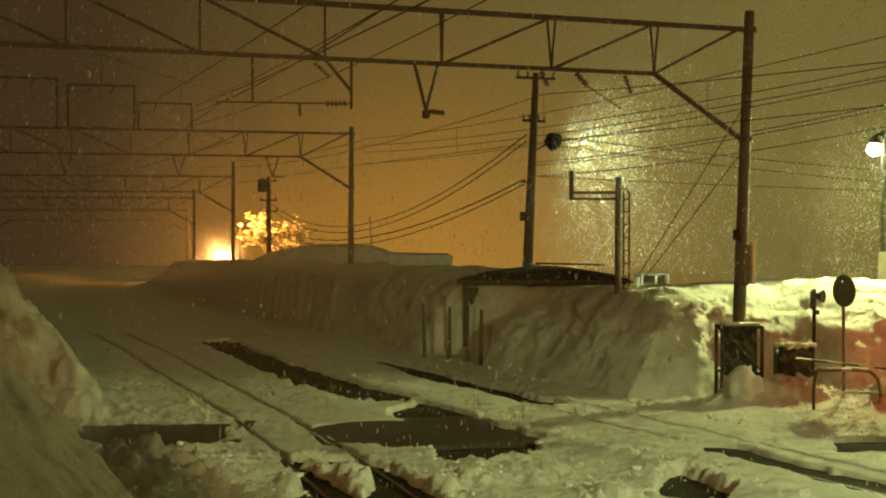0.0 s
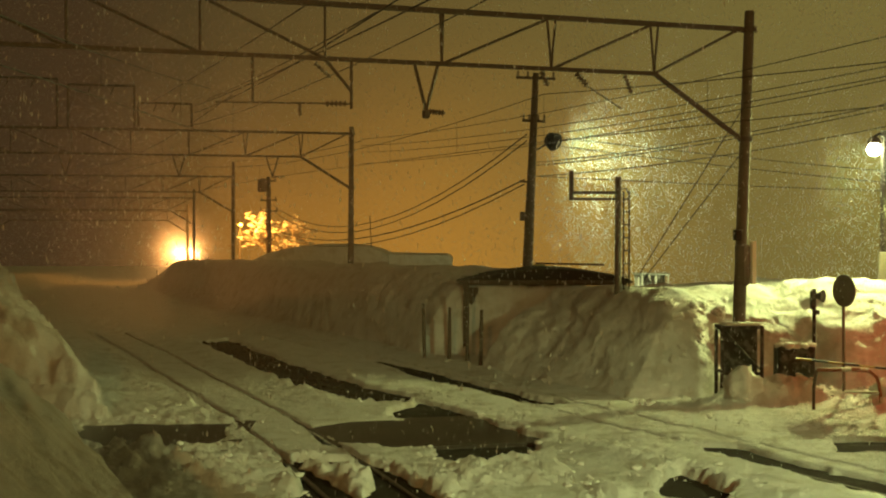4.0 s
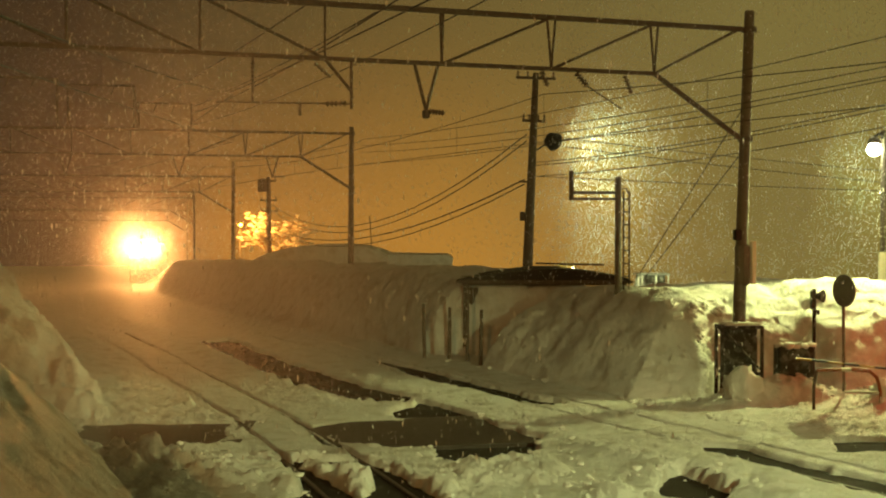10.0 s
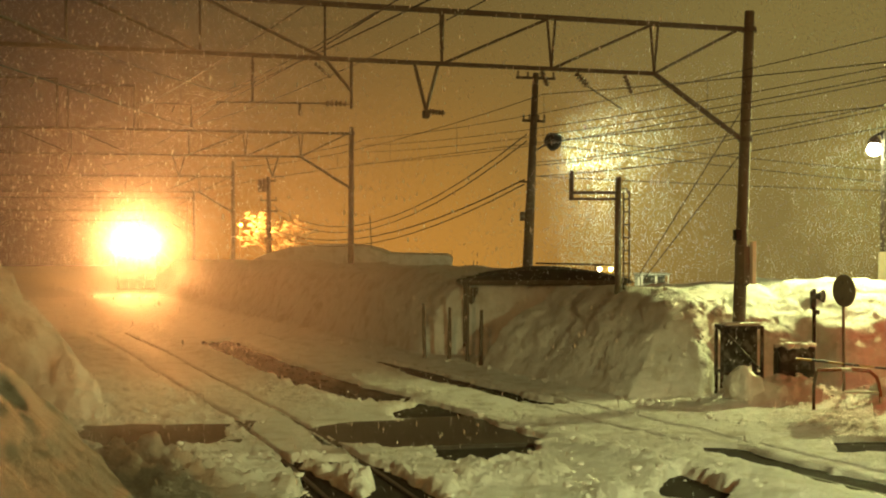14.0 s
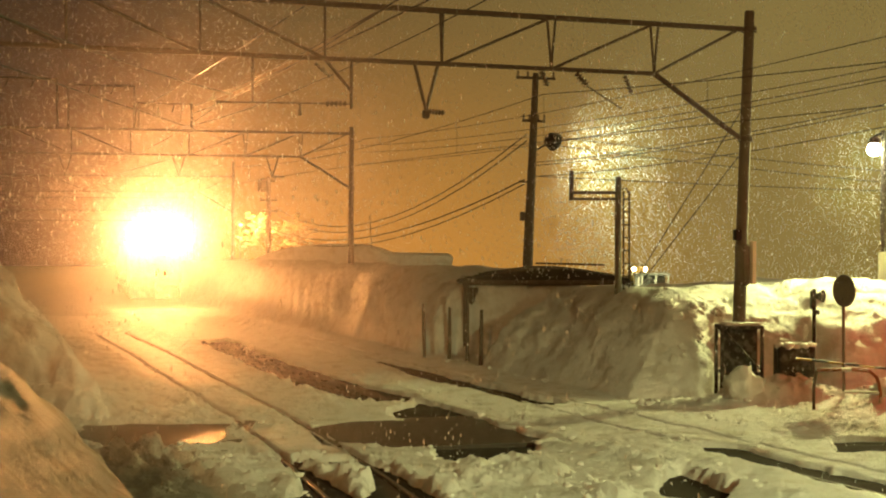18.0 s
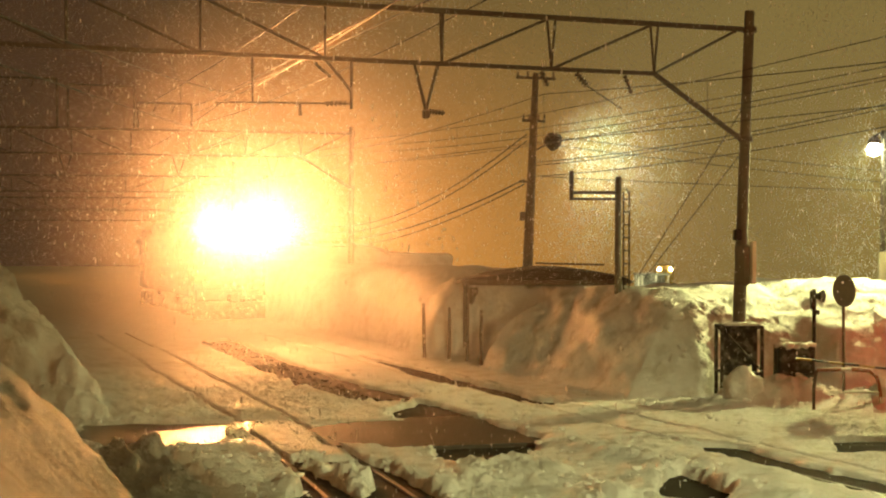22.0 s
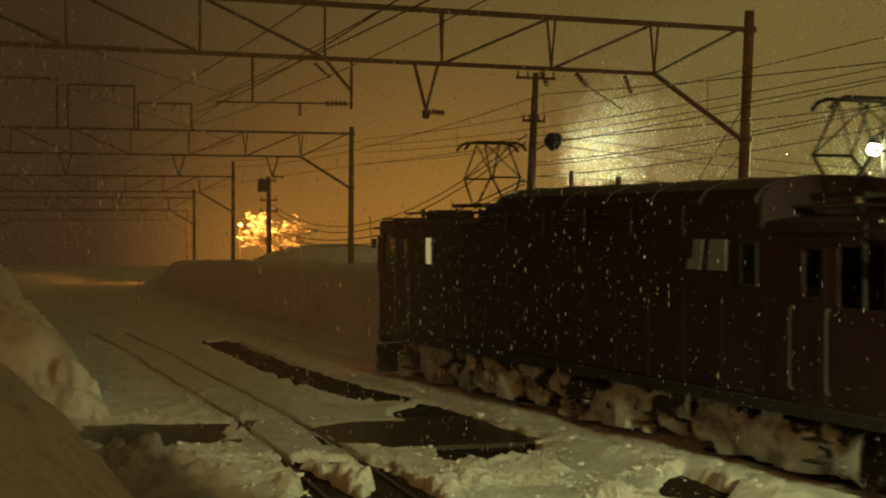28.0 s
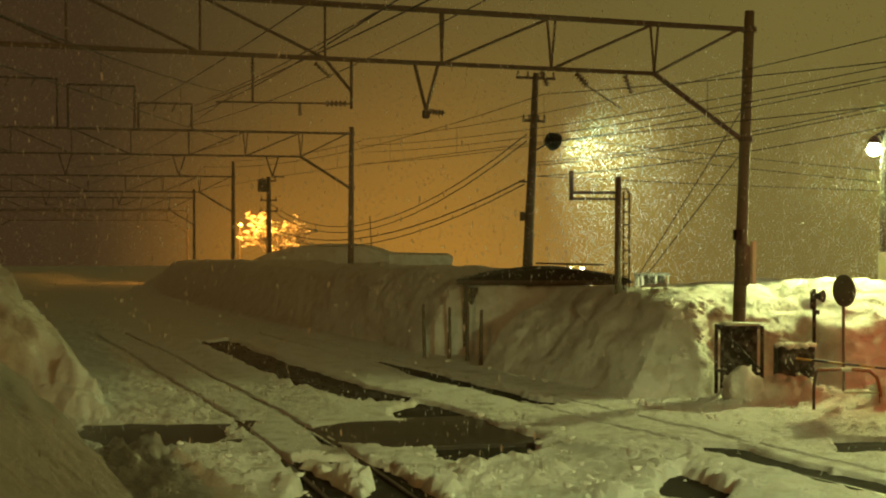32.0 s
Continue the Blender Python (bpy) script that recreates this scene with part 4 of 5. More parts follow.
def locomotive():
    t = thing("electric_locomotive", Matrix(), "dark red electric locomotive caked with snow on the rails", "locomotive")
    # body side by side of the cab openings: walls with window holes
    shoulder = 3.22
    part("body", Geo().prism(body_outline(3.46, shoulder), -HALF + 2.35, HALF - 2.35), LOCO, t)
    for sx in (-1, 1):
        cab = new("cab")
        cab.parent, cab.matrix_basis, cab["label"] = t, pose(sx * (HALF - 2.35), 0, 0, 0, 0, 0 if sx > 0 else 180), "driver's cab at the locomotive's end"
        # lower half, roof, and pillars that leave the windows open
        part("lower_shell", Geo().prism([(-SIDE, 1.02), (SIDE, 1.02), (SIDE, 2.32), (-SIDE, 2.32)], 0, 2.05).prism([(-1.30, 1.02), (1.30, 1.02), (1.30, 2.32), (-1.30, 2.32)], 2.05, 2.33), LOCO, cab)
        part("cab_roof", Geo().prism([(SIDE, 3.05), (SIDE, shoulder), (SIDE - 0.1, shoulder + 0.14), (SIDE - 0.42, 3.41), (SIDE - 0.8, 3.46), (-SIDE + 0.8, 3.46), (-SIDE + 0.42, 3.41), (-SIDE + 0.1, shoulder + 0.14), (-SIDE, shoulder), (-SIDE, 3.05)], 0, 1.5), LOCO, cab)
        part("forehead", Geo().box((1.89, 0, 3.445), (0.78, 2.5, 0.04)).box((1.89, 0, 3.07), (0.78, 2.7, 0.04)).box((1.89, 0, 3.257), (0.76, 1.22, 0.33)).box((1.89, 1.16, 3.25), (0.76, 0.34, 0.32), bevel=0.04).box((1.89, -1.16, 3.25), (0.76, 0.34, 0.32), bevel=0.04), LOCO, cab)
        part("rear_wall", Geo().box((0.02, 0, 2.7), (0.04, 2.7, 0.8)), UNDER, cab)
        for sy in (-1, 1):
            y = sy * (SIDE - 0.05)
            part("rain_gutter", Geo().box((1.15, sy * (SIDE + 0.02), 3.24), (2.3, 0.05, 0.04)), BLACK, cab)
            for x, w in ((0.14, 0.28), (0.92, 0.26), (2.05, 0.2)):
                part("pillar", Geo().box((x, y, 2.70), (w, 0.10, 0.80)), LOCO, cab)
            part("window_pane", Geo().box((1.5, y, 2.70), (0.9, 0.012, 0.78)), GLASS, cab)
            part("sliding_bar", Geo().box((1.55, sy * (SIDE - 0.02), 2.70), (0.035, 0.05, 0.76)), BLACK, cab)
            lit = part("door_window", Geo().box((0.46, y, 2.78), (0.34, 0.02, 0.46)), GLASS, cab)
            part("door_window_frame", Geo().box((0.54, sy * (SIDE - 0.02), 2.37), (0.56, 0.06, 0.08)).box((0.54, sy * (SIDE - 0.02), 3.05), (0.56, 0.06, 0.06)).box((0.30, sy * (SIDE - 0.02), 2.71), (0.1, 0.06, 0.66)).box((0.78, sy * (SIDE - 0.02), 2.71), (0.1, 0.06, 0.66)), LOCO, cab)
            part("cab_door", Geo().box((0.54, sy * (SIDE + 0.012), 1.68), (0.62, 0.03, 1.28), bevel=0.01), LOCO, cab)
            for dx in (0.16, 0.92):
                part("handrail", Geo().path([(dx, sy * (SIDE + 0.02), 1.25), (dx, sy * (SIDE + 0.07), 1.3), (dx, sy * (SIDE + 0.07), 2.25), (dx, sy * (SIDE + 0.02), 2.3)], 0.014, 5), STEEL, cab)
            for k in range(3):
                part("step", Geo().box((0.54, sy * 1.33, 0.92 - 0.27 * k), (0.46, 0.16, 0.03)), UNDER, cab)
            part("mirror", Geo().box((2.18, sy * (SIDE + 0.07), 2.92), (0.04, 0.12, 0.2), bevel=0.01), BLACK, cab)
            part("front_pane", Geo().box((2.24, sy * 0.66, 2.72), (0.02, 1.06, 0.66)), GLASS, cab)
            part("wiper", Geo().path([(2.28, sy * 0.6, 2.38), (2.285, sy * 0.75, 2.62), (2.285, sy * 0.62, 2.88)], 0.012, 5), BLACK, cab)
            part("corner_pillar", Geo().prism([(2.0, sy * (SIDE - 0.14)), (2.1, sy * SIDE), (2.3, sy * 1.24), (2.2, sy * 1.16)], 2.32, 3.08, 2), LOCO, cab)
            h = part("headlight", Geo().lathe([(0.13, 0), (0.16, 0.04), (0.165, 0.96), (0.145, 0.96), (0.14, 0.10), (0.05, 0.09)], 24, pose(1.54, sy * 0.80, 3.30, 0, 90, 0)), BLACK, cab)
            if sx > 0:
                part("lens", Geo().lathe([(0.135, 0), (0.135, 0.02), (0.08, 0.04)], 18, pose(1.65, sy * 0.80, 3.30, 0, 90, 0)), HEAD, h, "glowing warm headlight lens")
                part("glass_rim", rim_ring(2.503, sy * 0.80, 3.30), RING, h)
            else:
                part("lens", Geo().lathe([(0.135, 0), (0.135, 0.02), (0.08, 0.04)], 18, pose(2.40, sy * 0.80, 3.30, 0, 90, 0)), GREY, h)
            part("tail_lamp", Geo().lathe([(0.09, 0), (0.09, 0.1), (0.05, 0.13)], 14, pose(2.33, sy * 0.95, 1.45, 0, 90, 0)), TAIL if sx < 0 else GREY, cab, "red tail lamp" if sx < 0 else "")
        part("centre_pillar", Geo().box((2.22, 0, 2.7), (0.14, 0.22, 0.8)), LOCO, cab)
        part("control_desk", Geo().box((1.85, 0, 2.30), (0.5, 2.3, 0.22), bevel=0.04), UNDER, cab)
        part("buffer_beam", Geo().box((2.42, 0, 0.98), (0.22, 2.5, 0.42), bevel=0.03), UNDER, cab)
        part("coupler", Geo().box((2.75, 0, 0.88), (0.7, 0.22, 0.26), bevel=0.05).box((3.1, 0.05, 0.88), (0.22, 0.36, 0.34), bevel=0.06), UNDER, cab)
        part("snow_plough", Geo().prism([(2.25, -1.35), (2.4, -1.35), (3.0, 0), (2.4, 1.35), (2.25, 1.35), (2.75, 0)], 0.12, 0.72, 2), UNDER, cab)
        if sx > 0:
            part("caked_snow", crust(-1.30, 1.30, 1.36, 2.36, -2.335, 91, -0.8, 0.05), GLOW_SNOW, cab, "snow frozen over the locomotive's face", smooth=True, m=pose(0, 0, 0, 0, 0, 90))["kind"] = "stuff"
        part("roof_cover", Geo().box((1.3, 0, 3.53), (0.8, 0.9, 0.2), bevel=0.06), ROOF, cab)
        part("whistle", Geo().lathe([(0.03, 0), (0.05, 0.05), (0.05, 0.18), (0.02, 0.2)], 8, pose(1.9, 0.4, 3.46)), BLACK, cab)
        part("antenna", Geo().tube((2.0, -0.35, 3.44), (2.0, -0.35, 3.85), 0.012, 5), BLACK, cab)
    # raised roof with its curved shoulders, hatches and snow
    part("raised_roof", Geo().prism([(-1.41, 3.18), (1.41, 3.18), (1.40, 3.66), (1.28, 3.80), (0.9, 3.92), (0.5, 3.97), (-0.5, 3.97), (-0.9, 3.92), (-1.28, 3.80), (-1.40, 3.66)], -2.6, 5.9), LOCO, t)
    for k in range(7):
        part("roof_rib", Geo().prism([(-1.42, 3.6), (1.42, 3.6), (1.415, 3.67), (1.29, 3.815), (0.9, 3.935), (0.5, 3.985), (-0.5, 3.985), (-0.9, 3.935), (-1.29, 3.815), (-1.415, 3.67)], -2.5 + 1.38 * k - 0.025, -2.5 + 1.38 * k + 0.025), ROOF, t)
    for x in (-5.6, 6.3):
        pantograph(t, x)
    for sx in (-1, 1):
        part("bus_bar", Geo().path([(4.0 * sx, 0.7, 3.66), (4.8 * sx, 0.7, 3.62), (6.9 * sx, 0.7, 3.62), (8.0 * sx, 0.7, 3.56)], 0.025, 6), BLACK, t)
        for k in range(4):
            part("roof_insulator", insulator(Geo(), ((4.4 + 0.9 * k) * sx, 0.7, 3.44), ((4.4 + 0.9 * k) * sx, 0.7, 3.62), 0.07, 3), PORCELAIN, t)
        part("arrester", Geo().box((4.55 * sx, -0.3, 3.58), (0.5, 0.5, 0.26), bevel=0.05), ROOF, t)
        part("running_board", Geo().box((6.6 * sx, -0.75, 3.56), (3.4, 0.3, 0.04)), ROOF, t)
    # sides: grilles, upper lights, emblem and sills
    for sy in (-1, 1):
        for k in range(5):
            x = -2.6 + 1.5 * k
            g = part("ventilator", Geo().box((x, sy * (SIDE + 0.006), 3.36), (1.2, 0.02, 0.44)), UNDER, t, "louvred air intake")
            for j in range(6):
                part("louvre", Geo().box((x, sy * (SIDE + 0.022), 3.19 + 0.068 * j), (1.16, 0.03, 0.018), Matrix.Rotation(radians(35 * sy), 4, "X")), LOCO, g)
        for x in (-5.65, 5.65):
            lit = x < 0 and sy < 0
            part("body_window", Geo().box((x, sy * (SIDE + 0.004), 2.80), (0.30, 0.02, 0.52)), CABLIT if lit else GLASS, t, "lit narrow window behind the cab" if lit else "")
            part("window_frame", Geo().box((x, sy * (SIDE + 0.01), 3.08), (0.40, 0.035, 0.04)).box((x, sy * (SIDE + 0.01), 2.52), (0.40, 0.035, 0.04)).box((x - 0.18, sy * (SIDE + 0.01), 2.80), (0.04, 0.035, 0.52)).box((x + 0.18, sy * (SIDE + 0.01), 2.80), (0.04, 0.035, 0.52)), UNDER, t)
        part("sill", Geo().box((0, sy * (SIDE - 0.01), 1.0), (BODY - 0.6, 0.1, 0.16), bevel=0.02), UNDER, t)
        for k in range(13):
            part("panel_joint", Geo().box((-6.0 + k, sy * (SIDE + 0.002), 1.75), (0.018, 0.012, 1.3)), UNDER, t)
        ex = 4.6 * -sy
        e = part("emblem", Geo().prism([(ex - 0.50 * -sy, 2.70), (ex - 0.14 * -sy, 2.70), (ex - 0.06 * -sy, 3.12), (ex - 0.30 * -sy, 3.12), (ex - 0.36 * -sy, 2.85), (ex - 0.46 * -sy, 2.85)], sy * (SIDE + 0.003), sy * (SIDE + 0.018), 1), EMBLEM, t, "white painted emblem of two plain shapes")
        part("block", Geo().prism([(ex + 0.04 * -sy, 2.70), (ex + 0.50 * -sy, 2.70), (ex + 0.52 * -sy, 3.12), (ex + 0.10 * -sy, 3.12)], sy * (SIDE + 0.003), sy * (SIDE + 0.018), 1), EMBLEM, e)
    for x, seed in ((-5.9, 3), (0.0, 5), (5.9, 7)):
        bogie(t, x, seed)
    for k, x in enumerate((-3.0, 3.0)):
        for sy in (-1, 1):
            part("equipment_box", Geo().box((x, sy * 1.0, 0.72), (1.5, 0.5, 0.5), bevel=0.05), UNDER, t)
            part("caked_snow", crust(x - 1.1, x + 1.1, 0.22, 1.0, 1.22 * sy, 40 + k * 3 + sy, 0.0), CRUST, t, smooth=True)["kind"] = "stuff"
    return t


LOCOMOTIVE = locomotive()
LOCOMOTIVE.scale = (1, 1, 1.055)

# ---------------------------------------------------------------- things beside the line


def lamp_pole():
    t = thing("utility_pole", pose(2.56, 45.0, 2.0, 0, 2.4, 0), "tapered concrete utility pole with a street lamp and wires", "pole")
    part("shaft", Geo().lathe([(0.165, -1.0), (0.145, 1.5), (0.09, 6.1)], 14), CONCRETE, t, smooth=True)
    for z, w in ((5.95, 1.2), (4.65, 0.7)):
        part("cross_arm", Geo().box((0, 0, z), (w, 0.08, 0.08), bevel=0.01), STEEL, t)
        for dx in (-0.45, -0.2, 0.2, 0.45):
            part("insulator", insulator(Geo(), (dx * w, 0, z + 0.04), (dx * w, 0, z + 0.2), 0.05, 3), PORCELAIN, t)
    part("lamp_arm", Geo().path([(0.08, 0, 3.75), (0.3, 0.2, 3.9), (0.55, 0.35, 4.05)], 0.03, 6), STEEL, t)
    head = part("lamp_head", Geo().lathe([(0.05, -0.28), (0.2, -0.22), (0.27, -0.05), (0.29, 0.06), (0.27, 0.08)], 18, pose(0.66, 0.4, 4.08, 0, 110, 40)), BLACK, t, "dark round floodlight seen from behind")
    part("bulb", Geo().lathe([(0.12, 0.085), (0.2, 0.1), (0.1, 0.14)], 14, pose(0.66, 0.4, 4.08, 0, 110, 40)), BULB, head, "glowing mercury bulb")
    part("junction_box", Geo().box((-0.22, -0.05, 1.75), (0.16, 0.16, 0.28), bevel=0.02), STEEL, t)
    part("bracket", Geo().box((-0.2, 0, 2.8), (0.35, 0.06, 0.06)), STEEL, t)


lamp_pole()


def signal_bracket():
    t = thing("signal_post", pose(3.9, 33.0, 1.583) @ Matrix.Scale(1.0645, 4), "slim concrete post with side bracket and ladder", "signal post")
    part("post", Geo().lathe([(0.075, -0.6), (0.07, 1.5), (0.06, 2.8)], 12), CONCRETE, t, smooth=True)
    part("bracket_arm", Geo().box((-0.5, 0, 2.47), (1.0, 0.06, 0.06)), STEEL, t)
    part("bracket_arm", Geo().box((-0.5, 0, 2.34), (1.0, 0.05, 0.05)), STEEL, t)
    part("bracket_post", Geo().box((-0.98, 0, 2.62), (0.09, 0.09, 0.62), bevel=0.015), STEEL, t)
    for dx in (0.12, 0.24):
        part("ladder_rail", Geo().tube((dx, 0.05, 0.3), (dx, 0.05, 2.5), 0.016, 6), BLACK, t)
    part("ladder_hoop", Geo().path([(0.05, 0, 2.55), (0.18, 0.05, 2.56), (0.22, 0.05, 2.45)], 0.012, 6), STEEL, t)
    for k in range(8):
        part("rung", Geo().tube((0.12, 0.05, 0.45 + 0.27 * k), (0.24, 0.05, 0.45 + 0.27 * k), 0.013, 5), BLACK, t)


signal_bracket()


def street_lamp():
    t = thing("street_lamp", pose(9.68, 33.0, 1.3), "pale street lamp pole with a bright mercury lamp", "street lamp")
    part("pole", Geo().tube((0.12, 0, -1), (0.12, 0, 4.3), 0.06, 10), STEEL, t)
    part("control_box", Geo().box((0.1, -0.1, 0.85), (0.2, 0.14, 1.5), bevel=0.02), PALE, t, "pale control box strapped to the pole")
    part("arm", Geo().path([(0.12, 0, 4.1), (0.0, -0.15, 4.22), (-0.17, -0.3, 4.14)], 0.03, 6), BLACK, t)
    head = part("lamp_hood", Geo().lathe([(0.05, 0.2), (0.10, 0.16), (0.15, 0.06), (0.15, 0.04)], 16, pose(-0.17, -0.3, 3.95)), STEEL, t)
    part("bulb", Geo().lathe([(0.05, 0.08), (0.13, 0.03), (0.165, -0.06), (0.13, -0.16), (0.04, -0.2)], 16, pose(-0.17, -0.3, 3.92)), BULB, head, "glowing mercury bulb")


street_lamp()


def hut():
    t = thing("lineside_hut", pose(2.7, 41.0, 0), "dark weathered wooden hut under humped roof snow coloured for shade", "hut")
    for k in range(21):
        part("plank", Geo().box((-2.0 + 0.2 * k, -1.35, 0.85), (0.188, 0.03, 1.95)), WOOD, t)
    for x in (-2.1, 2.1):
        part("side_wall", Geo().box((x, 0, 0.85), (0.05, 2.7, 1.95)), WOOD, t)
        part("corner_post", Geo().box((x, -1.42, 0.9), (0.13, 0.13, 2.05)), WOOD, t)
    part("eave_board", Geo().box((0, -1.5, 1.92), (4.4, 0.06, 0.08)), WOOD, t)
    part("roof", Geo().prism([(-2.35, 1.94), (2.35, 1.94), (2.3, 2.02), (-2.3, 2.02)], -1.6, 1.6, 1), WOOD, t)
    part("roof_cover", Geo().prism([(-2.35, 2.0), (2.4, 1.96), (2.2, 2.08), (1.2, 2.24), (0.5, 2.32), (-0.2, 2.32), (-1.0, 2.22), (-1.7, 2.12), (-2.2, 2.05)], -1.55, 1.6, 1), SHADED_ROOF, t, "humped roof snow, dark colour for shade, paler flecks")
    part("roof_pole", Geo().tube((-0.1, 0.5, 2.42), (1.8, 0.4, 2.38), 0.03, 6), WOOD, t)


hut()

FENCE = [(-0.48, 38.6, 1.35), (0.16, 38.0, 1.28), (0.62, 37.5, 1.9), (0.93, 36.6, 1.30)]
for k, (x, y, h) in enumerate(FENCE):
    solid("fence_post", Geo().lathe([(0.05, -0.3), (0.048, h * 0.6), (0.036, h)], 8, pose(0, 0, 0, 0, [-1.5, 0.6, 0, 1.2][k], 0)), WOOD, "bare weathered wooden post in the snow", "post", "old fence posts", m=pose(x, y, 0.1))

def cage():
    t = thing("equipment_cage", pose(5.85, 29.05, 0.05), "rusty steel angle frame round the pole's foot in snow", "steel frame")
    for x in (-0.42, 0.36):
        for y in (-0.25, 0.35):
            part("upright", Geo().box((x, y, 0.72), (0.06, 0.06, 1.5)), FROST, t)
    for y in (-0.25, 0.35):
        for z in (1.45, 0.55):
            part("rail", Geo().box((-0.03, y, z), (0.78, 0.05, 0.06)), FROST, t)
        part("brace", Geo().tube((-0.42, y, 1.45), (0.36, y, 0.6), 0.02, 5), FROST, t)
    for x in (-0.42, 0.36):
        part("rail", Geo().box((x, 0.05, 1.45), (0.05, 0.6, 0.06)), FROST, t)
    part("plate", Geo().box((0.0, 0.2, 0.95), (0.7, 0.04, 0.95), bevel=0.01), FROST, t)
    part("snow_cap", Geo().box((0.0, 0.05, 1.50), (0.7, 0.5, 0.05), bevel=0.02), CLOD, t)


cage()


def relay_box():
    t = thing("relay_box", pose(6.86, 28.9, 0.1), "dark snow-plastered relay cabinet beside the crossing", "cabinet")
    part("body", Geo().box((0, 0, 0.65), (0.72, 0.45, 0.8), bevel=0.03), FROST, t)
    part("leg", Geo().box((-0.28, 0, 0.12), (0.08, 0.3, 0.3)), FROST, t)
    part("leg", Geo().box((0.28, 0, 0.12), (0.08, 0.3, 0.3)), FROST, t)
    part("door", Geo().box((0, -0.235, 0.65), (0.62, 0.02, 0.7), bevel=0.005), FROST, t)
    part("handle", Geo().box((0.24, -0.26, 0.65), (0.03, 0.04, 0.12)), STEEL, t)
    for k in range(5):
        part("caked_snow", Geo().lump((-0.3 + 0.15 * k, -0.1 - 0.05 * (k % 2), 1.04), 0.11 + 0.02 * (k % 3), 60 + k, 0.6, 2), CLOD, t, smooth=True)


relay_box()


def round_sign():
    t = thing("road_sign", pose(7.68, 28.3, 0), "round road sign on a thin post seen from behind", "sign")
    part("post", Geo().tube((0, 0, -0.2), (-0.03, 0, 2.45), 0.03, 8), SIGN, t)
    m = pose(-0.03, -0.05, 2.24, 90, 0, -62)
    part("plate", Geo().lathe([(0.28, -0.02), (0.31, -0.012), (0.31, 0.0), (0.29, 0.006)], 28, m), SIGN, t)
    for z in (2.08, 2.40):
        part("clamp", Geo().box((-0.03, -0.01, z), (0.10, 0.08, 0.04)), STEEL, t)


round_sign()


def crossing_horn():
    t = thing("warning_horn", pose(7.5, 29.9, 1.5) @ Matrix.Scale(0.78, 4), "dark crossing warning horn on a short post", "horn")
    part("post", Geo().tube((0, 0, -0.6), (0, 0, 0.9), 0.05, 8), FROST, t)
    part("housing", Geo().box((-0.03, 0, 0.62), (0.14, 0.16, 0.5), bevel=0.03), FROST, t)
    part("bell", Geo().lathe([(0.06, 0), (0.1, 0.08), (0.17, 0.2), (0.15, 0.2)], 14, pose(0.03, -0.05, 0.72, 0, 90, -40)), FROST, t)
    part("lamp_base", Geo().box((0.05, -0.02, 0.30), (0.16, 0.14, 0.12), bevel=0.02), FROST, t)


crossing_horn()


def barrier_arm():
    t = thing("crossing_barrier", pose(6.68, 28.0, 0.97, 0, 6.5, 0), "thin yellow and black striped crossing barrier arm", "barrier")
    for k in range(12):
        part("stripe", Geo().tube((0.3 * k, 0, 0), (0.3 * k + 0.3, 0, 0), 0.022, 8), YELLOW if k % 2 == 0 else BLACK, t)
    part("stand", Geo().box((3.5, 0, -0.35), (0.3, 0.3, 1.4), bevel=0.03), YELLOW, t)


barrier_arm()
t = thing("guard_rail", pose(7.85, 27.3, -0.1), "bent orange and white pipe guard at the crossing", "guard rail")
part("pipe", Geo().path([(-0.95, 0, 0.92), (-0.3, 0, 0.93), (0.02, 0, 0.90), (0.16, 0, 0.78), (0.22, 0, 0.55), (0.26, 0, 0.0)], 0.035, 8), ORANGE, t)
part("pipe", Geo().path([(-0.45, 0, 0.52), (0.22, 0, 0.50)], 0.025, 8), WHITE, t)
part("pipe", Geo().path([(-0.95, 0, 0.92), (-0.98, 0.1, 0.6), (-0.98, 0.1, 0.0)], 0.03, 8), STEEL, t)
part("band", Geo().tube((0.235, 0, 0.42), (0.25, 0, 0.2), 0.039, 8), WHITE, t)
part("band", Geo().tube((-0.5, 0, 0.926), (-0.32, 0, 0.93), 0.039, 8), WHITE, t)


def far_house():
    t = thing("low_house", pose(-5.8, 85.0, -0.6), "low house buried under a rounded snow roof", "house")
    part("wall", Geo().box((0, 0, 0.85), (8.4, 6.0, 1.9)), WOOD, t)
    part("annex_wall", Geo().box((4.6, 0.3, 0.9), (3.0, 5.0, 1.9)), WOOD, t)
    top = [(-5.9, 1.55), (-4.9, 2.05), (-3.8, 2.55), (-2.6, 2.86), (-1.2, 2.97), (0.4, 2.97), (1.5, 2.88), (2.3, 2.66), (2.8, 2.45)]
    part("roof_snow", Geo().prism(top + [(2.8, 1.8), (-5.9, 1.5)], -3.6, 3.4, 1), SNOW, t, "thick rounded roof snow", smooth=False)
    part("annex_roof_snow", Geo().prism([(2.75, 1.8), (6.3, 1.75), (6.35, 2.25), (6.1, 2.40), (2.75, 2.47)], -2.8, 3.2, 1), SNOW, t)
    part("roof_pole", Geo().tube((1.7, 0, 2.8), (1.6, 0, 4.6), 0.03, 6), STEEL, t)


far_house()


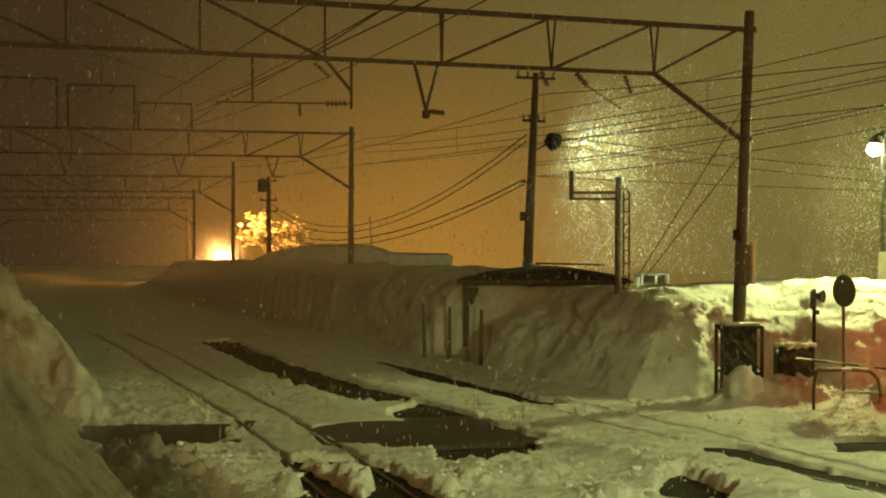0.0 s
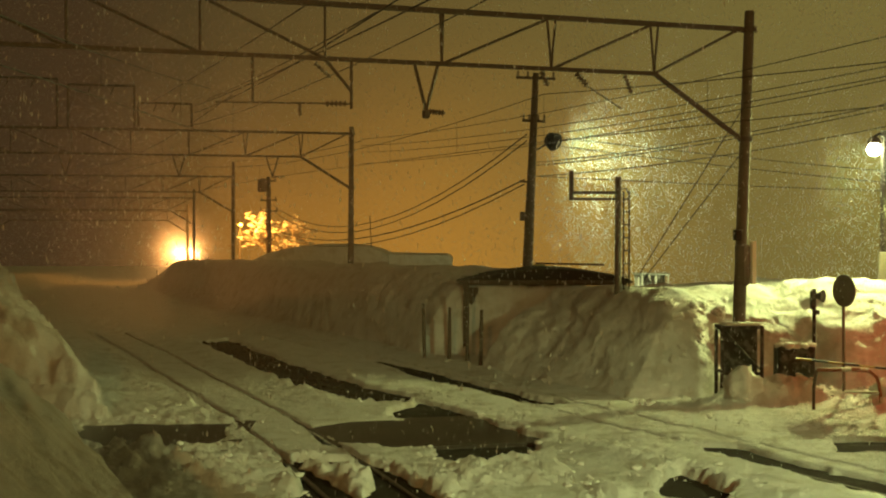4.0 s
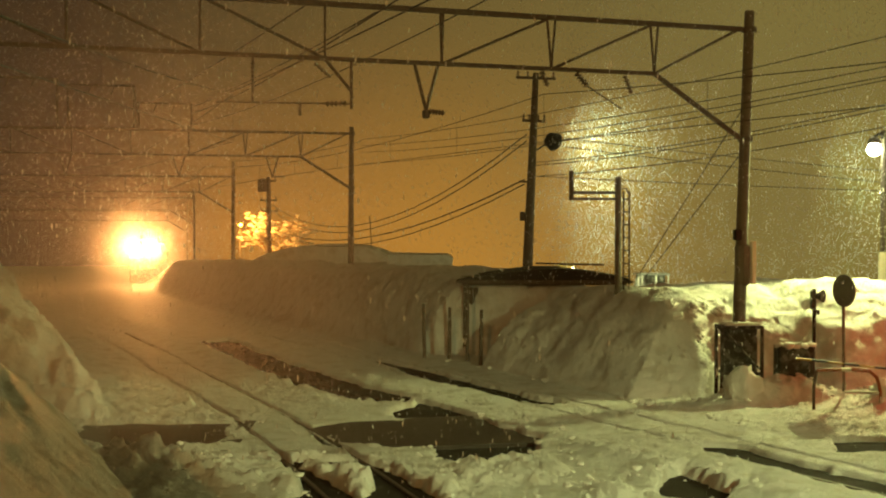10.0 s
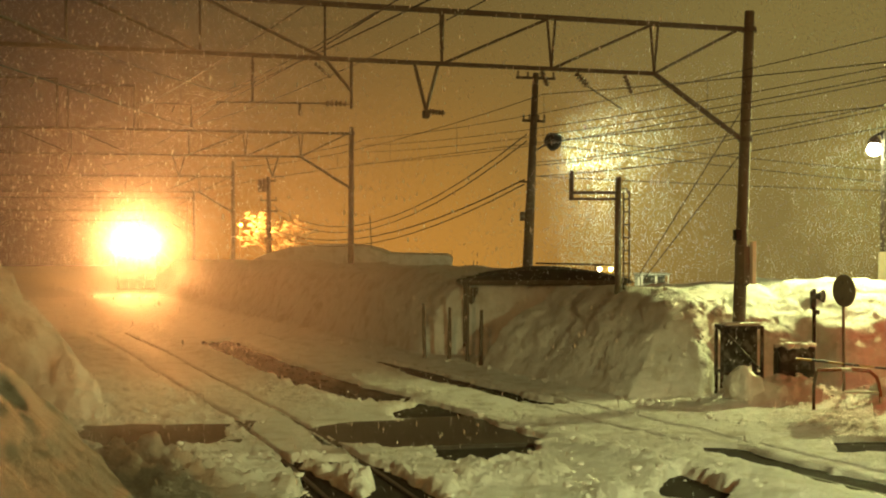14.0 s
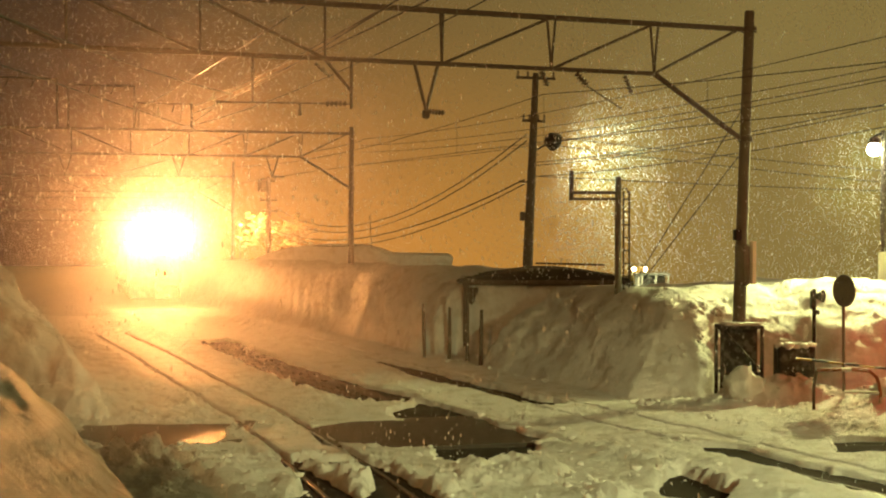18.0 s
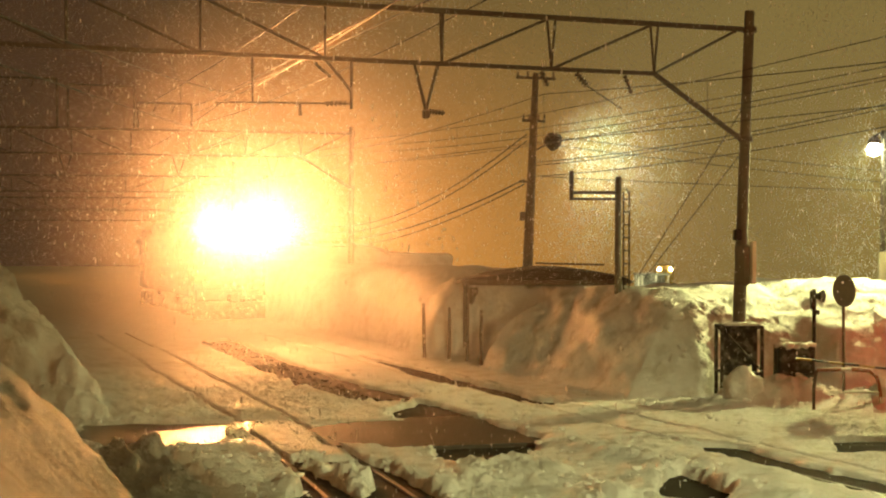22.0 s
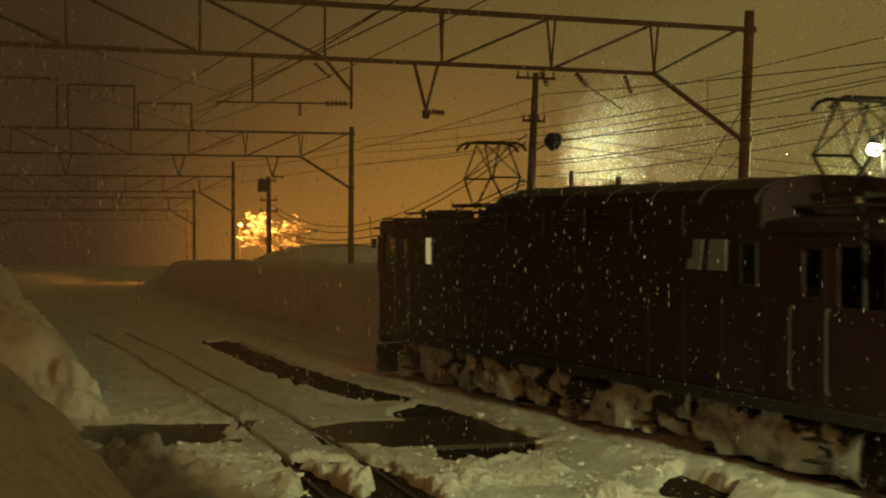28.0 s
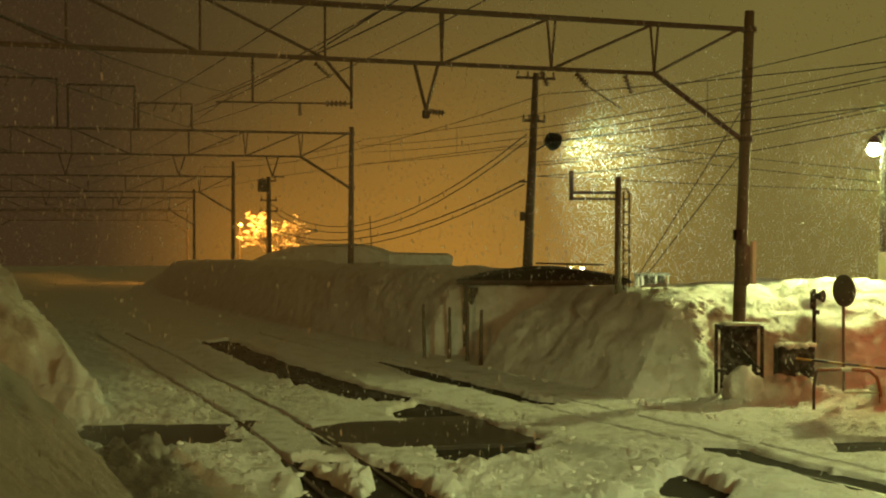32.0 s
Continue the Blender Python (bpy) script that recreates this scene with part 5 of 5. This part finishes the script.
def far_pole():
    t = thing("utility_pole", pose(-10.35, 88.0, -0.6), "far utility pole with a transformer and cross arms", "pole")
    part("shaft", Geo().lathe([(0.18, 0), (0.12, 6.95)], 10), CONCRETE, t, smooth=True)
    part("transformer", Geo().lathe([(0.24, 6.05), (0.27, 6.1), (0.27, 6.75), (0.2, 6.82)], 12, pose(-0.38, 0, 0)), STEEL, t)
    for z, w in ((6.7, 0.9), (5.55, 1.0), (4.9, 1.1), (3.2, 0.5)):
        part("cross_arm", Geo().box((0, 0, z), (w, 0.09, 0.09)), STEEL, t)
        for dx in (-0.42, 0.42):
            part("insulator", insulator(Geo(), (dx * w, 0, z + 0.04), (dx * w, 0, z + 0.24), 0.06, 3), PORCELAIN, t)


far_pole()
t = thing("street_lamp", pose(-20.5, 149.5, -3.4), "distant sodium street lamp glowing orange", "street lamp")
part("pole", Geo().tube((0, 0, 0), (0, 0, 6.8), 0.09, 8), STEEL, t)
part("arm", Geo().path([(0, 0, 6.6), (0.1, -0.3, 6.9), (0.15, -0.6, 6.95)], 0.05, 6), STEEL, t)
part("bulb", Geo().lathe([(0.06, -0.18), (0.22, -0.09), (0.22, 0.05), (0.06, 0.16)], 14, pose(0.15, -0.7, 6.9)), SODBULB, t, "glowing sodium lamp")


def snowy_tree():
    """A bare tree with snow on its twigs: limbs fork until they are thin."""
    t = thing("bare_tree", pose(-17.0, 151.0, -3.4) @ Matrix.Diagonal((1.25, 1.2, 1.0, 1.0)), "bare snow-laden tree lit by the sodium lamp", "tree")
    rng = np.random.RandomState(5)
    trunk, twigs, clumps = Geo(), Geo(), []

    def grow(p, d, length, r, level):
        q = p + d * length
        (trunk if level < 2 else twigs).tube(p, q, r, 6 if level < 2 else 4, r * 0.65, cap=False)
        if level == 4:
            clumps.append(q)
            return
        for _ in range(4 if level < 3 else 5):
            v = (d + Vector(rng.normal(0, 0.55, 3)) + Vector((0, 0, 0.05))).normalized()
            grow(p.lerp(q, rng.uniform(0.55, 1.0)), v, length * rng.uniform(0.55, 0.8), r * 0.55, level + 1)

    for lean in ((-0.35, 0, 1), (0.15, 0.2, 1), (0.55, -0.1, 0.9)):
        grow(Vector((0, 0, 2.2)), Vector(lean).normalized(), 2.5, 0.16, 1)
    trunk.tube((0, 0, 0), (0, 0, 2.4), 0.26, 8, 0.2)
    part("trunk", trunk, BARK, t)
    part("limbs", twigs, TWIG, t)
    tufts = Geo()
    for i, c in enumerate(clumps):
        tufts.box(c, (0.34 * rng.uniform(0.5, 1.3), 0.3, 0.10), Euler(rng.uniform(-0.6, 0.6, 3)).to_matrix().to_4x4())
    part("snow_tufts", tufts, CLOD, t)["kind"] = "stuff"


snowy_tree()


def loader():
    t = thing("wheel_loader", pose(6, 100, -1.45), "small wheel loader clearing snow with its lamps lit", "loader")
    part("cab", Geo().box((0, 0.6, 1.6), (1.2, 1.3, 1.3), bevel=0.08), YELLOW, t)
    part("bonnet", Geo().box((0, 2.0, 1.1), (1.2, 1.6, 0.8), bevel=0.1), YELLOW, t)
    part("bucket", Geo().prism([(-1.6, 0.1), (-0.9, 0.15), (-0.8, 0.9), (-0.95, 0.95)], -0.9, 0.9, 0), STEEL, t)
    for x in (-0.7, 0.7):
        for y in (0.2, 2.2):
            w = part("wheel", Geo().lathe([(0.42, -0.16), (0.5, -0.1), (0.5, 0.1), (0.42, 0.16)], 16, pose(x, y, 0.5, 0, 90, 0)), BLACK, t)
    for x in (-0.38, 0.38):
        part("lamp", Geo().lathe([(0.1, 0), (0.13, 0.05), (0.1, 0.1)], 12, pose(x, -0.1, 1.95, 90, 0, 0)), CARLIT, t, "lit work lamp")
    return t


LOADER = loader()
t = thing("shelter", pose(8.45, 60.0, 0.3), "small pale-framed shelter half sunk in snow", "shelter")
part("roof", Geo().box((0, 0, 1.2), (1.35, 1.2, 0.08), bevel=0.02), GREY, t)
part("wall", Geo().box((0, 0.5, 0.6), (1.25, 0.05, 1.15)), GREY, t)
for x in (-0.6, -0.45, 0.1, 0.6):
    part("post", Geo().box((x, -0.55, 0.6), (0.06, 0.06, 1.2)), WHITE, t)

FLAKES = []


def crystals(name, c, size, rng, label, category="blown snow", tall=1.0):
    """One object of many thin four-cornered snow crystals round the places c, turned at random."""
    n = len(c)
    a = rng.normal(0, 1, (n, 3))
    a /= np.linalg.norm(a, axis=1)[:, None]
    b = np.cross(a, rng.normal(0, 1, (n, 3)))
    b /= np.linalg.norm(b, axis=1)[:, None]
    s = size * 0.5 * rng.uniform(0.55, 1.45, (n, 1))
    v = np.stack([c + a * s, c + b * s * 0.8, c - a * s, c - b * s * 0.8], 1)
    if tall > 1:
        v[:, :, 2] = c[:, None, 2] + (v[:, :, 2] - c[:, None, 2]) * tall
    me = bpy.data.meshes.new(name)
    me.vertices.add(4 * n)
    me.loops.add(4 * n)
    me.polygons.add(n)
    me.vertices.foreach_set("co", v.reshape(-1))
    me.loops.foreach_set("vertex_index", np.arange(4 * n))
    me.polygons.foreach_set("loop_start", np.arange(n) * 4)
    me.update(calc_edges=True)
    me.materials.append(FLAKE)
    return tagged(new(name, me), label, category, "", "stuff")


def snowfall(name, count, x0, x1, y0, y1, low, high, size, speed, seed, label, streak=2.5, lee=0.0):
    """Falling snow: many small crystals in one field that sinks as the seconds pass; with lee it thins out to one side of x0."""
    rng = np.random.RandomState(seed)
    tall = high - low + speed * 32
    across = x0 + lee * rng.gamma(2.2, 1.0, count) if lee else rng.uniform(x0, x1, count)
    c = np.stack([across, rng.uniform(y0, y1, count), rng.uniform(low, low + tall, count)], 1)
    ob = crystals(name, c, size, rng, label, "snowfall", streak)
    FLAKES.append((ob, speed))
    return ob


snowfall("falling_snow", 22000, -5.0, 1.5, 7, 16, -0.5, 6.5, 0.0115, 1.3, 1, "near snow flakes falling in the lamp light", 3.5)
snowfall("falling_snow", 115000, -10, 14, 15, 34, 0, 9, 0.0115, 1.3, 2, "snow flakes falling over the crossing", 4.2)
snowfall("falling_snow", 50000, 1.5, 17, 29, 58, 0.5, 10, 0.015, 1.1, 3, "snow flakes falling round the street lamps", 2.5)
snowfall("falling_snow", 70000, -22, 4, 34, 60, 0, 12, 0.019, 0.9, 4, "snow flakes falling over the open line", 2.5)
for y, grow, up, haze in ((18.0, 0.45, 1.45, HAZES[0]), (50.0, 1.0, 3.3, HAZES[1])):
    low, drift = float(drop(y)), Geo()
    rings = [(r * math.cos(k * math.pi / 16), 0, max(r * math.sin(k * math.pi / 16), -3.3)) for r in (3.0, 6.0, 10.0, 16.0, 28.0, 50.0) for k in range(32)]
    drift.add(rings, [(a * 32 + k, a * 32 + (k + 1) % 32, a * 32 + 32 + (k + 1) % 32, a * 32 + 32 + k) for a in range(5) for k in range(32)])
    solid("snow_haze", drift, haze, "thin added sheets of snow haze over the open line", "blown snow", kind="stuff", m=pose(float(line_b(y)), y, low + up) @ Matrix.Scale(grow, 4))
snowfall("falling_snow", 70000, 3.2, 9.0, 43, 50, 2, 8.5, 0.0135, 0.9, 5, "snow flakes glittering close to the pole lamp", 4.0, 1.35)
snowfall("falling_snow", 42000, 10.1, 6.8, 29, 35, 1.2, 6, 0.0125, 0.9, 6, "snow flakes glittering below the street lamp", 4.0, -0.75)


def blown_snow():
    """Snow round the locomotive's nose, in the locomotive's own space: dense in the beams, thinner round them, low at
    the plough. Beam clouds and veils are added to give the headlights' glow.
    """
    rng = np.random.RandomState(11)
    n = 1600
    d = 1.8 + rng.gamma(2.0, 1.7, n)
    spread = 0.22 + 0.13 * d
    a = rng.uniform(0, 2 * math.pi, n)
    r = spread * np.sqrt(rng.exponential(1.0, n))
    c = np.stack([HALF + 0.45 + d, r * np.cos(a) * 1.5, 3.47 + r * np.sin(a) * 0.6], 1)
    beam = crystals("blown_snow", c[c[:, 2] > 0.1], 0.028, rng, "fine snow whirling in the headlight beams")
    n = 3500
    d = 3.0 + 9.5 * rng.uniform(0, 1, n)
    a, r = rng.uniform(0, 2 * math.pi, n), (0.4 + 0.14 * d) * np.sqrt(rng.exponential(0.9, n))
    c = np.stack([HALF + d, r * np.cos(a) * 1.4, 3.47 + 0.7 * r * np.sin(a)], 1)
    mist = crystals("blown_snow", c[c[:, 2] > 0.1], 0.024, rng, "snow drifting ahead in the headlight beams")
    n = 15000
    d = 4 + 22 * rng.uniform(0, 1, n) ** 0.8
    a, r = rng.uniform(0, 2 * math.pi, n), (1.0 + 0.30 * d) * np.sqrt(rng.exponential(1.0, n))
    c = np.stack([HALF + d, r * np.cos(a), 3.47 + r * np.sin(a)], 1)
    halo = crystals("blown_snow", c[c[:, 2] > 0.1], 0.022, rng, "loose snow drifting in front of the locomotive")
    n = 9000
    d = rng.gamma(1.4, 2.6, n)
    c = np.stack([HALF + d * rng.choice([1, 1, -0.5], n), rng.normal(0, 1, n) * (1.2 + 0.22 * d), np.abs(rng.normal(0, 1, n)) * (0.5 + 0.10 * d)], 1)
    c = c[~((np.abs(c[:, 1]) < 1.7) & (c[:, 0] < HALF + 1.6))]
    spray = crystals("snow_spray", c, 0.02, rng, "fine snow thrown up by the locomotive's plough")
    sheets = Geo()
    for d in (0.9, 2.4, 5.5, 11.0, 20.0):
        reach, f = 0.62 + 0.22 * d + 0.009 * d * d, []
        p = [(HALF + d + 0.25 * reach, 0, 3.47)]
        for k in range(1, 7):
            for i in range(24):
                r, a = reach * k / 6, 2 * math.pi * i / 24
                p.append((HALF + d + 0.25 * reach * (1 - (k / 6) ** 2), r * math.cos(a) / 0.55, max(3.47 + r * math.sin(a), 0.02 * k)))
        f += [(0, 1 + i, 1 + (i + 1) % 24) for i in range(24)]
        f += [(1 + 24 * k + i, 1 + 24 * k + (i + 1) % 24, 25 + 24 * k + (i + 1) % 24, 25 + 24 * k + i) for k in range(5) for i in range(24)]
        sheets.add(p, f)
    veil = tagged(part("headlight_haze", sheets, MIST, smooth=True), "thin added veils of snowy haze that give the headlights' glow", "blown snow", "", "stuff")
    return beam, mist, halo, veil, spray


BLOWN = blown_snow()


# ---------------------------------------------------------------- what moves
def track_pose(y_front, length=BODY):
    """The pose of the locomotive whose front stands at y_front on its line."""
    f = Vector((float(line_b(y_front)), y_front, float(drop(y_front))))
    lo, hi = y_front, y_front + length
    for _ in range(40):
        mid = (lo + hi) / 2
        if (Vector((float(line_b(mid)), mid, float(drop(mid)))) - f).length < length:
            lo = mid
        else:
            hi = mid
    r = Vector((float(line_b(lo)), lo, float(drop(lo))))
    d = (f - r).normalized()
    turn = d.to_track_quat("X", "Z").to_matrix().to_4x4()
    return Matrix.Translation((f + r) / 2) @ turn


# the line as it runs: seconds and the place of the nose
FRONT = [(0, 276.34), (1, 258.68), (2, 242.07), (3, 226.47), (4, 211.82), (5, 198.07), (6, 185.18), (7, 173.09), (8, 161.77), (9, 151.15),
         (10, 141.19), (11, 131.84), (12, 123.04), (13, 114.76), (14, 106.93), (15, 99.51), (16, 92.45), (17, 85.70), (18, 79.20), (19, 72.92)]
FRONT += [(20, 66.79), (21, 60.78), (22, 54.84), (23, 48.92), (24, 42.97), (25, 36.96), (26, 30.85), (27, 24.58), (28, 18.14), (29, 11.28),
          (30, 3.95), (31, -3.80), (32, -12.00)]


def motions():
    rows = [(t, track_pose(y)) for t, y in FRONT]
    for ob in (LOCOMOTIVE, *BLOWN):
        walk(ob, rows)
    lane = [(0, 6.0), (11, 9.0), (13, 10.4), (17, 12.5), (19, 14.0), (23, 15.0), (25.5, 14.9), (27.5, 14.6), (29.5, 12.6), (30, 11.9), (31, 10.3), (32, 9.0)]
    walk(LOADER, [(t, pose(x, 100, -1.45)) for t, x in lane])
    for ob, speed in FLAKES:
        walk(ob, [(0, pose(0, 0, 0)), (32, pose(0, 0, -speed * 32))])


motions()
